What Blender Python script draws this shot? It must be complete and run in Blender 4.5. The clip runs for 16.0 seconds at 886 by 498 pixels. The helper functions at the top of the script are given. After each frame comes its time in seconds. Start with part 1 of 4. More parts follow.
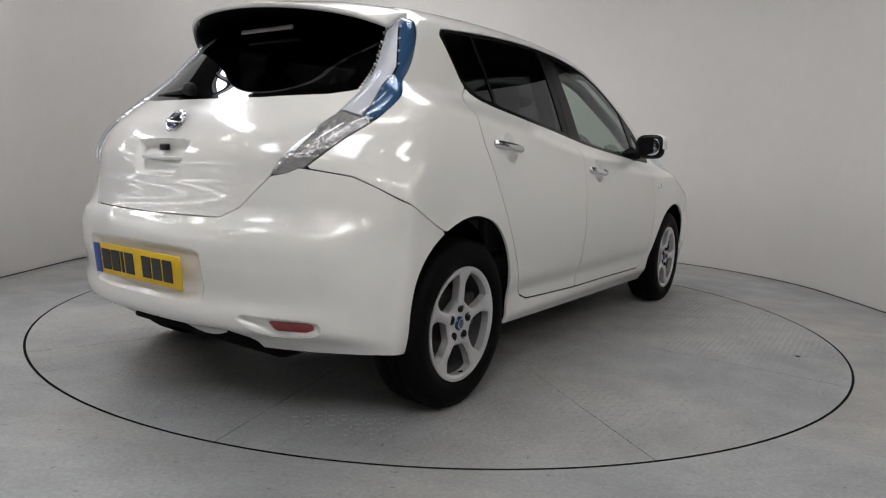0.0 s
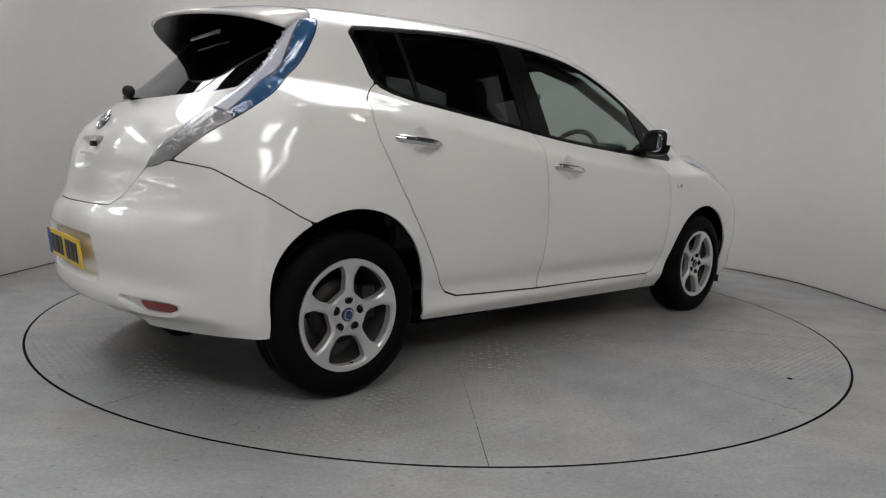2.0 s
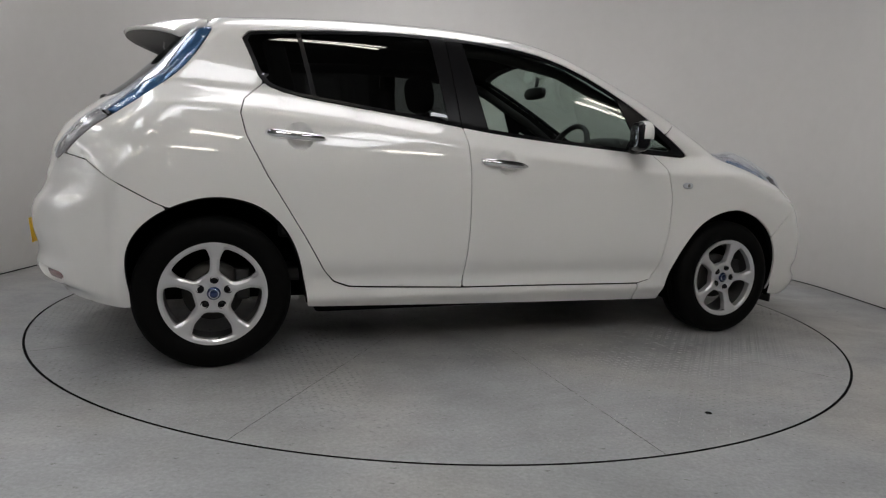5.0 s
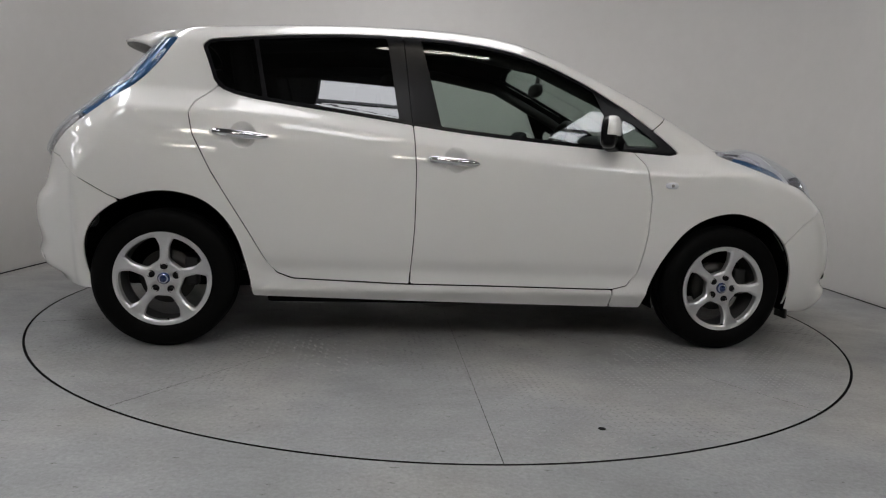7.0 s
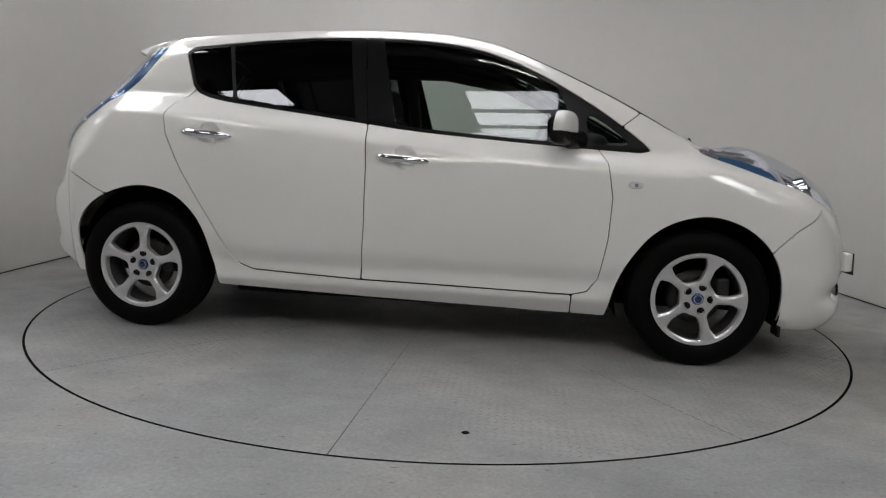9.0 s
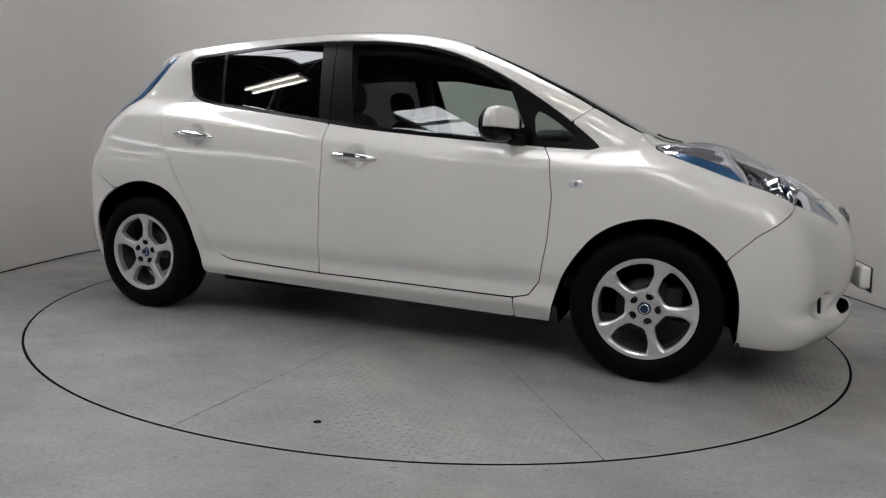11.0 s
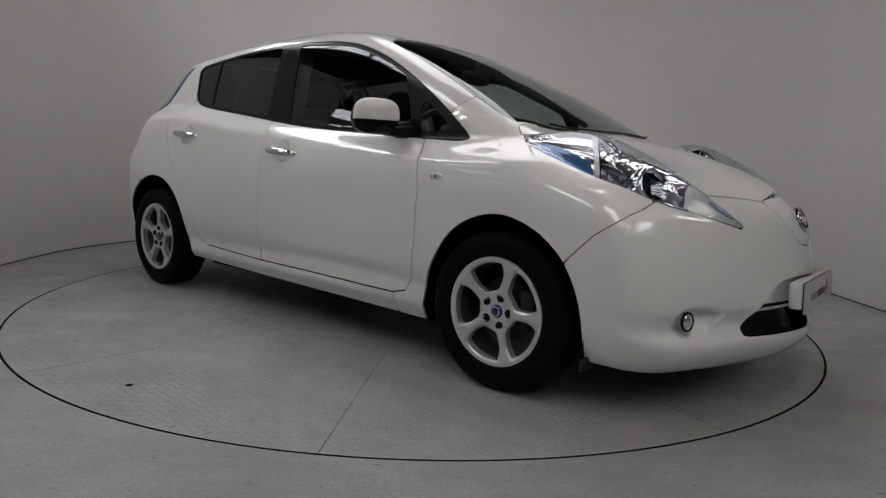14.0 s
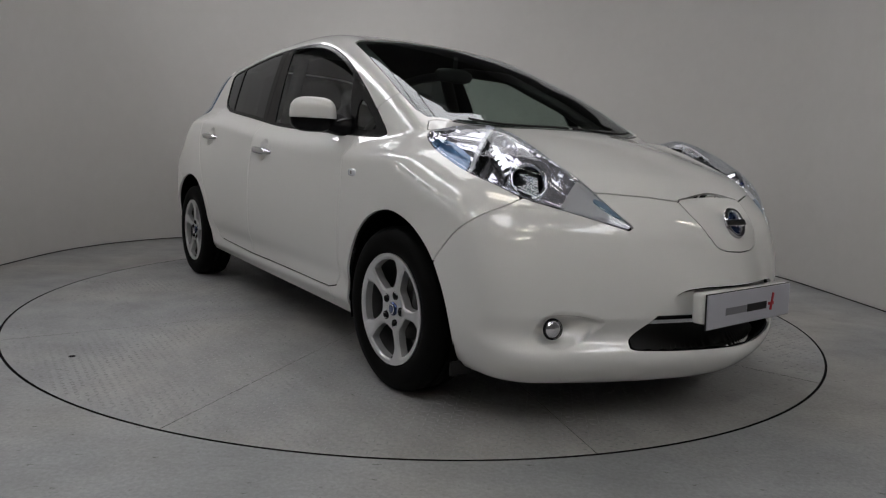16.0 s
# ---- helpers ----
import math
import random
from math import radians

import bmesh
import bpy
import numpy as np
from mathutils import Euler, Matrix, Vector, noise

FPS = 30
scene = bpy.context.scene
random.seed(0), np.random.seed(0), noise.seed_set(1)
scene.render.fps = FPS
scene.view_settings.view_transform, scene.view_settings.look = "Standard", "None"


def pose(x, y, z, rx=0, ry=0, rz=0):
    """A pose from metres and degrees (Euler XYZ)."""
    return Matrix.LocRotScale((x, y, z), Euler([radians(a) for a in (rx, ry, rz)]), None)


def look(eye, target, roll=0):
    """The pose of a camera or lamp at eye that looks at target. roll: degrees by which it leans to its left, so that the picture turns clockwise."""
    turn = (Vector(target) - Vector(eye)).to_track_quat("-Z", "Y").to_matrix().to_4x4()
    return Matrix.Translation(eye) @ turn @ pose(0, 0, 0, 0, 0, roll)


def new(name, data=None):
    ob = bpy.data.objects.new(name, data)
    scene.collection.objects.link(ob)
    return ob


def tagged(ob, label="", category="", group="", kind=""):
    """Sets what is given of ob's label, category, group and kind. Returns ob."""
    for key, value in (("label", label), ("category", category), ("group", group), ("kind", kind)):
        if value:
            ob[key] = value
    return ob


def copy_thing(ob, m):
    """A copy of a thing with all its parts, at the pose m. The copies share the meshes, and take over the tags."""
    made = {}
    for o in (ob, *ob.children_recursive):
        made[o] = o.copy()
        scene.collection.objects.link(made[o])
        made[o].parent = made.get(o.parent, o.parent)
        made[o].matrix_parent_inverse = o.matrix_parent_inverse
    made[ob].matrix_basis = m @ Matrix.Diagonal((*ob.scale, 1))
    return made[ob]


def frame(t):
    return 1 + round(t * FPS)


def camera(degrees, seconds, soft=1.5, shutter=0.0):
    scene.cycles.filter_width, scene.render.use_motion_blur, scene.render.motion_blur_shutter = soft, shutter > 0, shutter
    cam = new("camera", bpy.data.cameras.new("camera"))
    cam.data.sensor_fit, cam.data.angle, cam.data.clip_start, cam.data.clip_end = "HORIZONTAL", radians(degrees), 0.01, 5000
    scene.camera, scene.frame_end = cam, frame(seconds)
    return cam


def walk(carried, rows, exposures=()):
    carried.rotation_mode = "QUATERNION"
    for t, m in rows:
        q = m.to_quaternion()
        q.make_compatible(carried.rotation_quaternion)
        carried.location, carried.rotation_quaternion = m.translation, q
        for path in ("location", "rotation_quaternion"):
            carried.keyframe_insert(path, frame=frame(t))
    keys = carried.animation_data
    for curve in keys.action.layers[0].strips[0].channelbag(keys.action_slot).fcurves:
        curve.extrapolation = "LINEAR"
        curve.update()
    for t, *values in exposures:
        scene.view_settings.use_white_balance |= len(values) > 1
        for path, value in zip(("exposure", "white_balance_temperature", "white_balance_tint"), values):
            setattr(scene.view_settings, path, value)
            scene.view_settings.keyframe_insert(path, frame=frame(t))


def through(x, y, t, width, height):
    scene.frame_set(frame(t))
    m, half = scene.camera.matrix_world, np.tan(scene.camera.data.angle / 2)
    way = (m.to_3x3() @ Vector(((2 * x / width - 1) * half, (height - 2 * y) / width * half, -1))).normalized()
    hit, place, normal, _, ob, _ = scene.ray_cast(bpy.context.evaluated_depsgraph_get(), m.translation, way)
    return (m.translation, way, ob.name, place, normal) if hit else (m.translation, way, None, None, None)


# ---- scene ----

# ---- camera: on a tripod beside the turntable, nudged round once at 11.3 s ----
EYE = Vector((0.0, -4.064, 0.889))
cam = camera(69.12, 16.0, soft=1.2)
TURNS = [(0.0, -0.04, -7.31, 2.45), (3.5, 0.05, -7.57, 2.4), (7, 0.06, -7.67, 2.42), (11.1, 0.1, -7.69, 2.5), (11.3, 0.75, -7.67, 2.48), (11.5, 2.0, -7.65, 2.46), (11.7, 2.03, -7.7, 2.45), (12.0, 1.97, -7.77, 2.45), (16.0, 1.73, -7.91, 2.46)]


def aim(yaw, pitch, roll):
    y, p = radians(yaw), radians(pitch)
    way = Vector((math.sin(y) * math.cos(p), math.cos(y) * math.cos(p), math.sin(p)))
    return look(EYE, EYE + way, roll)


walk(cam, [(t, aim(*r)) for t, *r in TURNS],
     exposures=[(0.0, -.13), (1.0, -.02), (2.0, -.2), (3.5, -.36), (7.0, -.46), (11.0, -.42), (11.5, -.46), (12.0, -.72), (12.5, -.90), (13.5, -1.0), (16.0, -.94)])

# the turntable's angle in degrees, every half second, and the axis in the car's own space
SPIN = [56.02, 52.55, 49.08, 45.7, 42.22, 38.69, 35.08, 31.6, 28.1, 24.64, 21.19, 17.73, 14.28, 10.82, 7.41, 4.0, 0.7, -2.69, -6.23, -9.77, -13.32, -16.86, -20.4, -24.04, -27.6, -31.07, -34.44, -37.93, -41.5, -45.03, -48.53, -52.02, -55.42]
AXIS = (0.050, 0.190)
RING = 2.251

# ---- light: a closed hall with roof lights, one added as fill, and strip lamps; no sky gets in ----
world = bpy.data.worlds.new("world")
scene.world = world
world.use_nodes = True
world.node_tree.nodes["Background"].inputs["Color"].default_value = (0.9, 0.9, 0.9, 1)
world.node_tree.nodes["Background"].inputs["Strength"].default_value = 0.3
SKYLIGHT = 4.2
STRIP = 24.0

# ---- materials ----
def material(name, colour, rough=.5, metal=0.0, **more):
    m = bpy.data.materials.new(name)
    m.use_nodes = True
    b = m.node_tree.nodes["Principled BSDF"]
    b.inputs["Base Color"].default_value = (*colour, 1)
    b.inputs["Roughness"].default_value = rough
    b.inputs["Metallic"].default_value = metal
    for key, value in more.items():
        b.inputs[key.replace("_", " ")].default_value = value
    return m


def node(m, kind, **values):
    n = m.node_tree.nodes.new(kind)
    for key, value in values.items():
        n.inputs[key].default_value = value
    return n


def wire(m, a, b):
    m.node_tree.links.new(a, b)


def noise_out(m, scale, detail=4, rough=.55, stretch=(1, 1, 1)):
    c = node(m, "ShaderNodeTexCoord")
    s = node(m, "ShaderNodeMapping", Scale=stretch)
    n = node(m, "ShaderNodeTexNoise", Scale=scale, Detail=detail, Roughness=rough)
    wire(m, c.outputs["Object"], s.inputs["Vector"])
    wire(m, s.outputs["Vector"], n.inputs["Vector"])
    return n.outputs["Fac"]


def ramp(m, fac, stops):
    r = m.node_tree.nodes.new("ShaderNodeValToRGB")
    el = r.color_ramp.elements
    while len(el) < len(stops):
        el.new(.5)
    for e, (p, c) in zip(el, stops):
        e.position, e.color = p, (*c, 1)
    wire(m, fac, r.inputs["Fac"])
    return r.outputs["Color"]


def mixed(m, fac, a, b, mode="MIX"):
    n = m.node_tree.nodes.new("ShaderNodeMix")
    n.data_type, n.blend_type = "RGBA", mode
    if isinstance(fac, float):
        n.inputs[0].default_value = fac
    else:
        wire(m, fac, n.inputs[0])
    for k, v in ((6, a), (7, b)):
        if isinstance(v, tuple):
            n.inputs[k].default_value = (*v, 1)
        else:
            wire(m, v, n.inputs[k])
    return n.outputs[2]


def bump(m, height, strength, distance):
    n = node(m, "ShaderNodeBump", Strength=strength, Distance=distance)
    wire(m, height, n.inputs["Height"])
    wire(m, n.outputs["Normal"], m.node_tree.nodes["Principled BSDF"].inputs["Normal"])


def shader(m):
    return m.node_tree.nodes["Principled BSDF"]


def grey(v, tint=(1, 1, 1)):
    return tuple(v * t for t in tint)


def floor_paint(name, base, dark):
    """Worn grey floor paint with broad stains, scuffs along one way and small chips."""
    m = material(name, base, .5)
    b = shader(m)
    broad = ramp(m, noise_out(m, 1.3, 5), [(.3, grey(.82)), (.7, grey(1.12))])
    scuff = ramp(m, noise_out(m, 6, 6, .7, (.7, 1.3, 1)), [(.35, grey(.90)), (.62, grey(1.05))])
    fine = ramp(m, noise_out(m, 70, 3, .7), [(.3, grey(.82)), (.7, grey(1.12))])
    chips = ramp(m, noise_out(m, 22, 4, .65, (1, 2.0, 1)), [(.655, grey(0)), (.70, grey(1))])
    tone = mixed(m, 1.0, mixed(m, 1.0, broad, scuff, "MULTIPLY"), fine, "MULTIPLY")
    c = mixed(m, 1.0, base, tone, "MULTIPLY")
    patch = ramp(m, noise_out(m, .7, 3), [(.42, grey(0)), (.62, grey(1))])
    c = mixed(m, patch, c, mixed(m, 1.0, c, (1.08, 1.03, .96), "MULTIPLY"))
    wire(m, mixed(m, chips, c, dark), b.inputs["Base Color"])
    wire(m, ramp(m, noise_out(m, 4, 5), [(.3, grey(.38)), (.7, grey(.62))]), b.inputs["Roughness"])
    bump(m, noise_out(m, 40, 5, .7), .4, .003)
    return m


def glazing(name, tint, through, gloss_face=.08):
    """A tinted pane: sees through, with a mirror gloss that grows towards the edge."""
    m = bpy.data.materials.new(name)
    m.use_nodes = True
    t = m.node_tree
    t.nodes.clear()
    out = t.nodes.new("ShaderNodeOutputMaterial")
    clear = t.nodes.new("ShaderNodeBsdfTransparent")
    clear.inputs["Color"].default_value = (*[c * through for c in tint], 1)
    gloss = t.nodes.new("ShaderNodeBsdfGlossy")
    gloss.inputs["Roughness"].default_value = .01
    gloss.inputs["Color"].default_value = (.95, .97, 1, 1)
    lw = t.nodes.new("ShaderNodeLayerWeight")
    lw.inputs["Blend"].default_value = .5
    up = t.nodes.new("ShaderNodeMath")
    up.operation = "POWER"
    up.inputs[1].default_value = 5.0
    f = t.nodes.new("ShaderNodeMath")
    f.operation = "MULTIPLY_ADD"
    f.inputs[1].default_value, f.inputs[2].default_value = .9, gloss_face
    wire(m, lw.outputs["Facing"], up.inputs[0])
    wire(m, up.outputs[0], f.inputs[0])
    mix = t.nodes.new("ShaderNodeMixShader")
    wire(m, f.outputs[0], mix.inputs[0])
    wire(m, clear.outputs[0], mix.inputs[1])
    wire(m, gloss.outputs[0], mix.inputs[2])
    wire(m, mix.outputs[0], out.inputs[0])
    return m


def glow(name, colour, strength):
    m = material(name, (.8, .8, .8), .4)
    b = shader(m)
    b.inputs["Emission Color"].default_value = (*colour, 1)
    b.inputs["Emission Strength"].default_value = strength
    return m


PAINT = material("pearl_paint", (.78, .775, .755), .32, Coat_Weight=1.0, Coat_Roughness=.02, Coat_IOR=1.62)
flake = noise_out(PAINT, 900, 1)
wire(PAINT, ramp(PAINT, flake, [(.3, (.805, .800, .778)), (.7, (.845, .840, .818))]), shader(PAINT).inputs["Base Color"])
TRIM = material("black_trim", (.007, .007, .008), .26, Specular_IOR_Level=.14)
PLASTIC = material("black_plastic", (.012, .012, .012), .5, Specular_IOR_Level=.35)
bump(PLASTIC, noise_out(PLASTIC, 500, 2), .2, .0006)
SHELL = material("inner_shell_black", (.005, .005, .005), .9, Specular_IOR_Level=.1)
LINER = material("arch_liner_felt", (.003, .003, .003), .95, Specular_IOR_Level=.03)
bump(LINER, noise_out(LINER, 160, 3), .4, .002)
GLASS = glazing("window_glass", (.86, .95, .90), .74, .05)
PRIVACY = glazing("privacy_glass", (.85, .9, .9), .09, .06)
REAR_SCREEN = glazing("rear_screen_glass", (.85, .9, .9), .07, .028)
SCREEN_GLASS = glazing("windscreen_glass", (.84, .95, .90), .72)
LENS = glazing("lamp_cover", (.95, .97, 1), .95, .05)
RUBBER = material("tyre_rubber", (.0035, .0035, .0035), .6, Specular_IOR_Level=.06)
bump(RUBBER, noise_out(RUBBER, 120, 3), .15, .001)
ALLOY = material("silver_alloy", (.66, .66, .67), .28, .6, Coat_Weight=.6, Coat_Roughness=.08)
CHROME = material("chrome", (.86, .86, .88), .06, 1.0)
BRAKE = material("brake_steel", (.05, .048, .045), .5, .6)
CRYSTAL = material("lamp_crystal", (.80, .82, .88), .16, .25, Coat_Weight=1.0)
bump(CRYSTAL, noise_out(CRYSTAL, 95, 2), .4, .004)
REFLECTOR = material("lamp_reflector", (.86, .84, .89), .12, .82)
bump(REFLECTOR, noise_out(REFLECTOR, 11, 1, .5, (1, 2.2, 2.2)), .2, .02)
BLUE = material("blue_lamp_insert", (.045, .13, .27), .16, .3, Coat_Weight=.8)
PALE_BLUE = material("pale_blue_lens", (.38, .52, .66), .14, .35, Coat_Weight=1.0)
SATIN = material("satin_silver_plate", (.60, .60, .61), .30, .2, Coat_Weight=.5)
# alloy rim barrel: the deep shade behind the spokes is put into its colour
BARREL = material("shaded_wheel_barrel", (.10, .10, .10), .5, .5)
bump(BARREL, noise_out(BARREL, 60, 3), .2, .002)
bump(BLUE, noise_out(BLUE, 30, 1, .5, (4, .3, .3)), .25, .004)
SMOKE = material("smoked_lamp_insert", (.46, .44, .43), .16, .5, Coat_Weight=1.0)
bump(SMOKE, noise_out(SMOKE, 45, 2), .7, .01)
RED = material("red_reflector", (.22, .012, .010), .18, 0, Coat_Weight=1.0)
bump(RED, noise_out(RED, 260, 1), .5, .002)
AMBER = material("amber_insert", (.45, .28, .18), .2, .3, Coat_Weight=1.0)
YELLOW = material("plate_yellow", (.86, .56, .02), .35)
PLATE_BLUE = material("plate_blue", (.015, .06, .35), .35)
PLATE_WHITE = material("plate_silver_white", (.47, .47, .52), .35)
INK = material("plate_ink", (.012, .012, .012), .45)
INK_GREY = material("plate_grey_ink", (.22, .22, .24), .45)
INK_RED = material("plate_red_ink", (.50, .03, .04), .45)
BADGE_BLUE = material("badge_blue", (.02, .05, .18), .15, .6, Coat_Weight=1.0)
CLOTH = material("seat_cloth", (.022, .022, .023), .9)
bump(CLOTH, noise_out(CLOTH, 300, 2), .5, .002)
CABIN = material("cabin_plastic", (.02, .02, .021), .6)
bump(CABIN, noise_out(CABIN, 350, 2), .3, .001)
MIRROR = material("mirror_glass", (.42, .44, .47), .02, 1.0)

FLOOR = floor_paint("floor_paint_grey", (.285, .292, .297), (.10, .105, .095))
DISC = floor_paint("turntable_paint_grey", (.290, .297, .302), (.10, .115, .105))
TREAD = material("tread_worn_paint", (.28, .28, .282), .4)
wire(TREAD, ramp(TREAD, noise_out(TREAD, 1.7, 4), [(.3, grey(.20)), (.7, grey(.36))]), shader(TREAD).inputs["Base Color"])
PIT = material("pit_black", (.005, .005, .005), .95, Specular_IOR_Level=.05)
WALL = material("studio_wall_paint", (.70, .69, .66), .65)
wire(WALL, mixed(WALL, 1.0, ramp(WALL, noise_out(WALL, .55, 4), [(.3, (.475, .465, .448)), (.7, (.515, .505, .487))]),
                 ramp(WALL, noise_out(WALL, 9, 5, .6), [(.3, grey(.975)), (.7, grey(1.01))]), "MULTIPLY"), shader(WALL).inputs["Base Color"])
bump(WALL, noise_out(WALL, 130, 4), .12, .001)
HALL = material("hall_cladding", (.30, .30, .31), .6)
wire(HALL, ramp(HALL, noise_out(HALL, 1.2, 4), [(.3, grey(.11)), (.7, grey(.16))]), shader(HALL).inputs["Base Color"])
ROOF = material("hall_roof_dark", (.10, .10, .105), .7)
wire(ROOF, ramp(ROOF, noise_out(ROOF, 1.5, 4), [(.3, grey(.05)), (.7, grey(.08))]), shader(ROOF).inputs["Base Color"])
STEEL = material("roof_steel", (.16, .16, .17), .5, .3)
# three pane strengths, set to balance the light between the roof openings
SKYPANE = glow("skylight_pane", (1.0, .98, 1.0), SKYLIGHT * 1.3)
MIDPANE = glow("middle_skylight_pane", (.985, .975, 1.0), SKYLIGHT * 2.6)
PALEPANE = glow("pale_skylight_pane", (.975, .975, 1.0), SKYLIGHT * 2.9)
TUBE = glow("strip_lamp_tube", (1.0, .92, .80), STRIP)
LAMP_BODY = material("lamp_white_enamel", (.75, .75, .73), .4)

# ---- the car's outer form: half width, top, nose, tail and floor, blended into one smooth skin ----
def table(x, pairs):
    """A smooth curve through (place, value) pairs."""
    px = np.array([p[0] for p in pairs], float)
    py = np.array([p[1] for p in pairs], float)
    d = np.gradient(py, px)
    x = np.clip(np.asarray(x, float), px[0], px[-1])
    i = np.clip(np.searchsorted(px, x) - 1, 0, len(px) - 2)
    h = px[i + 1] - px[i]
    s = (x - px[i]) / h
    return ((1 + 2 * s) * (1 - s) ** 2 * py[i] + s * (1 - s) ** 2 * h * d[i]
            + s * s * (3 - 2 * s) * py[i + 1] + s * s * (s - 1) * h * d[i + 1])


def step01(s):
    s = np.clip(s, 0, 1)
    return s * s * (3 - 2 * s)


def half_width(x, z):
    w = table(x, [(-2.2, .80), (-1.8, .862), (-1.35, .878), (-0.9, .862), (-0.3, .858), (0.5, .858), (1.0, .866), (1.4, .880), (1.8, .862), (2.3, .80)])
    ledge = step01((1.02 - np.abs(x)) / .1)
    sill = ledge * (.010 * np.exp(-((z - .272) / .030) ** 2) - .012 * np.exp(-((z - .365) / .045) ** 2))
    corner = step01((.92 - z) / .12)
    w = w - corner * np.maximum(w - (.866 - .66 * np.clip(-1.69 - x, 0, .5)), 0) * step01((-1.69 - x) / .06)
    low = w + sill - table(z, [(.12, .115), (.2, .078), (.26, .050), (.3, .038), (.42, .014), (.6, .0), (.8, .008), (.92, .026), (1.02, .05), (1.15, .09), (1.3, .15)])
    d = z - .97
    top = .745 - .25 * d - .18 * d * d + .02 * np.clip(1 - ((x + .1) / 1.1) ** 2, -1, 1)
    belt = table(x, [(-2.2, 1.16), (-1.6, 1.17), (-1.1, 1.155), (-.5, 1.09), (0, 1.035), (.6, .99), (1.1, .97), (1.5, .99), (2.2, 1.0)])
    s = step01((z - (belt - .10)) / .12)
    return low * (1 - s) + np.minimum(top, low) * s


def top_height(x, y):
    zc = table(x, [(-1.9, 1.40), (-1.6, 1.475), (-1.38, 1.505), (-1.1, 1.533), (-.8, 1.556), (-.5, 1.57), (-.2, 1.574), (0, 1.568), (.2, 1.548), (.35, 1.517),
                   (.5, 1.465), (.65, 1.403), (.8, 1.335), (.93, 1.275), (1.1, 1.19), (1.25, 1.112), (1.35, 1.06), (1.45, 1.034), (1.6, 1.0), (1.8, .945),
                   (2.0, .87), (2.1, .82), (2.2, .755), (2.35, .64)])
    c = table(x, [(-2, .12), (.3, .10), (1.2, .10), (1.6, .19), (2.3, .24)])
    ridge = .048 * np.exp(-((x - 1.62) / .22) ** 2 - ((y - .60) / .10) ** 2)
    return zc - c * y * y + ridge


def nose(y, z):
    return table(z, [(.1, 2.12), (.2, 2.225), (.255, 2.266), (.285, 2.274), (.305, 2.270), (.33, 2.248), (.42, 2.266), (.52, 2.265), (.62, 2.24), (.715, 2.205), (.8, 2.14), (.9, 2.08), (1.1, 1.95)]) - .45 * y ** 1.6


def tail(y, z):
    xc = table(z, [(.1, -1.9), (.25, -1.99), (.31, -2.035), (.345, -2.09), (.38, -2.105), (.44, -2.095), (.55, -2.115), (.63, -2.112), (.665, -2.100), (.70, -2.076), (.8, -2.045), (.9, -2.015), (1.0, -1.955), (1.11, -1.825),
                   (1.2, -1.715), (1.3, -1.61), (1.4, -1.51), (1.5, -1.40), (1.6, -1.3)])
    corner = step01((.92 - z) / .12)
    return xc + .30 * (y / .8) ** 3.2 * (1 - corner) + .206 * (y / .715) ** 2.6 * corner


def blend_max(a, b, k):
    h = np.clip(.5 + .5 * (a - b) / k, 0, 1)
    return b + (a - b) * h + k * h * (1 - h)


def skin(p):
    """Below zero inside the car, above outside."""
    x, y, z = p[..., 0], np.sqrt(p[..., 1] ** 2 + 1e-6), p[..., 2]
    f = blend_max(y - half_width(x, z), (z - top_height(x, y)) * .85, .10)
    f = blend_max(f, x - nose(y, z), .09)
    f = blend_max(f, tail(y, z) - x, .07 - .048 * step01((.92 - z) / .12))
    return blend_max(f, .17 - z, .05)


def skin_points(a, b):
    """Where rays from a towards b leave the skin."""
    lo, hi = np.zeros(a.shape[:-1]), np.ones(a.shape[:-1])
    for _ in range(26):
        mid = (lo + hi) / 2
        out = skin(a + (b - a) * mid[..., None]) > 0
        hi, lo = np.where(out, mid, hi), np.where(out, lo, mid)
    return a + (b - a) * hi[..., None]


def skin_grid(step=.012):
    """The right half of the skin as rows of points, from nose to tail, each from below to above."""
    x0, x1, zs = -1.45, 1.55, .62
    ends = np.radians(np.linspace(90, 0, int(.95 / step))[:-1])
    mids = np.linspace(x1, x0, int((x1 - x0) / step))
    rows = [(x1, math.sin(a), math.cos(a)) for a in ends] + [(x, 0, 1) for x in mids] + [(x0, -math.sin(a), math.cos(a)) for a in ends[::-1]]
    ph = np.radians(np.linspace(-90, 90, int(2.4 / step)))
    rows = np.array(rows)
    a = np.zeros((len(rows), len(ph), 3))
    a[..., 0], a[..., 2] = rows[:, :1], zs
    way = np.zeros_like(a)
    way[..., 0] = rows[:, 1:2]
    way[..., 1] = -rows[:, 2:3] * np.cos(ph)
    way[..., 2] = rows[:, 2:3] * np.sin(ph)
    return skin_points(a, a + way * 1.6)


# ---- building tools ----
def part(name, bm, mat, parent, label="", smooth=True):
    """Links a bmesh or a mesh as one object under a thing or a part."""
    if isinstance(bm, bpy.types.Mesh):
        me = bm
    else:
        me = bpy.data.meshes.new(name)
        bm.to_mesh(me)
        bm.free()
        me.polygons.foreach_set("use_smooth", [smooth] * len(me.polygons))
    if mat and not me.materials:
        me.materials.append(mat)
    ob = new(name, me)
    ob.parent = parent
    return tagged(ob, label)


def mesh_of(name, verts, faces, mat=None, smooth=True):
    me = bpy.data.meshes.new(name)
    me.from_pydata([tuple(map(float, v)) for v in verts], [], [tuple(map(int, f)) for f in faces])
    me.polygons.foreach_set("use_smooth", [smooth] * len(me.polygons))
    if mat:
        me.materials.append(mat)
    return me


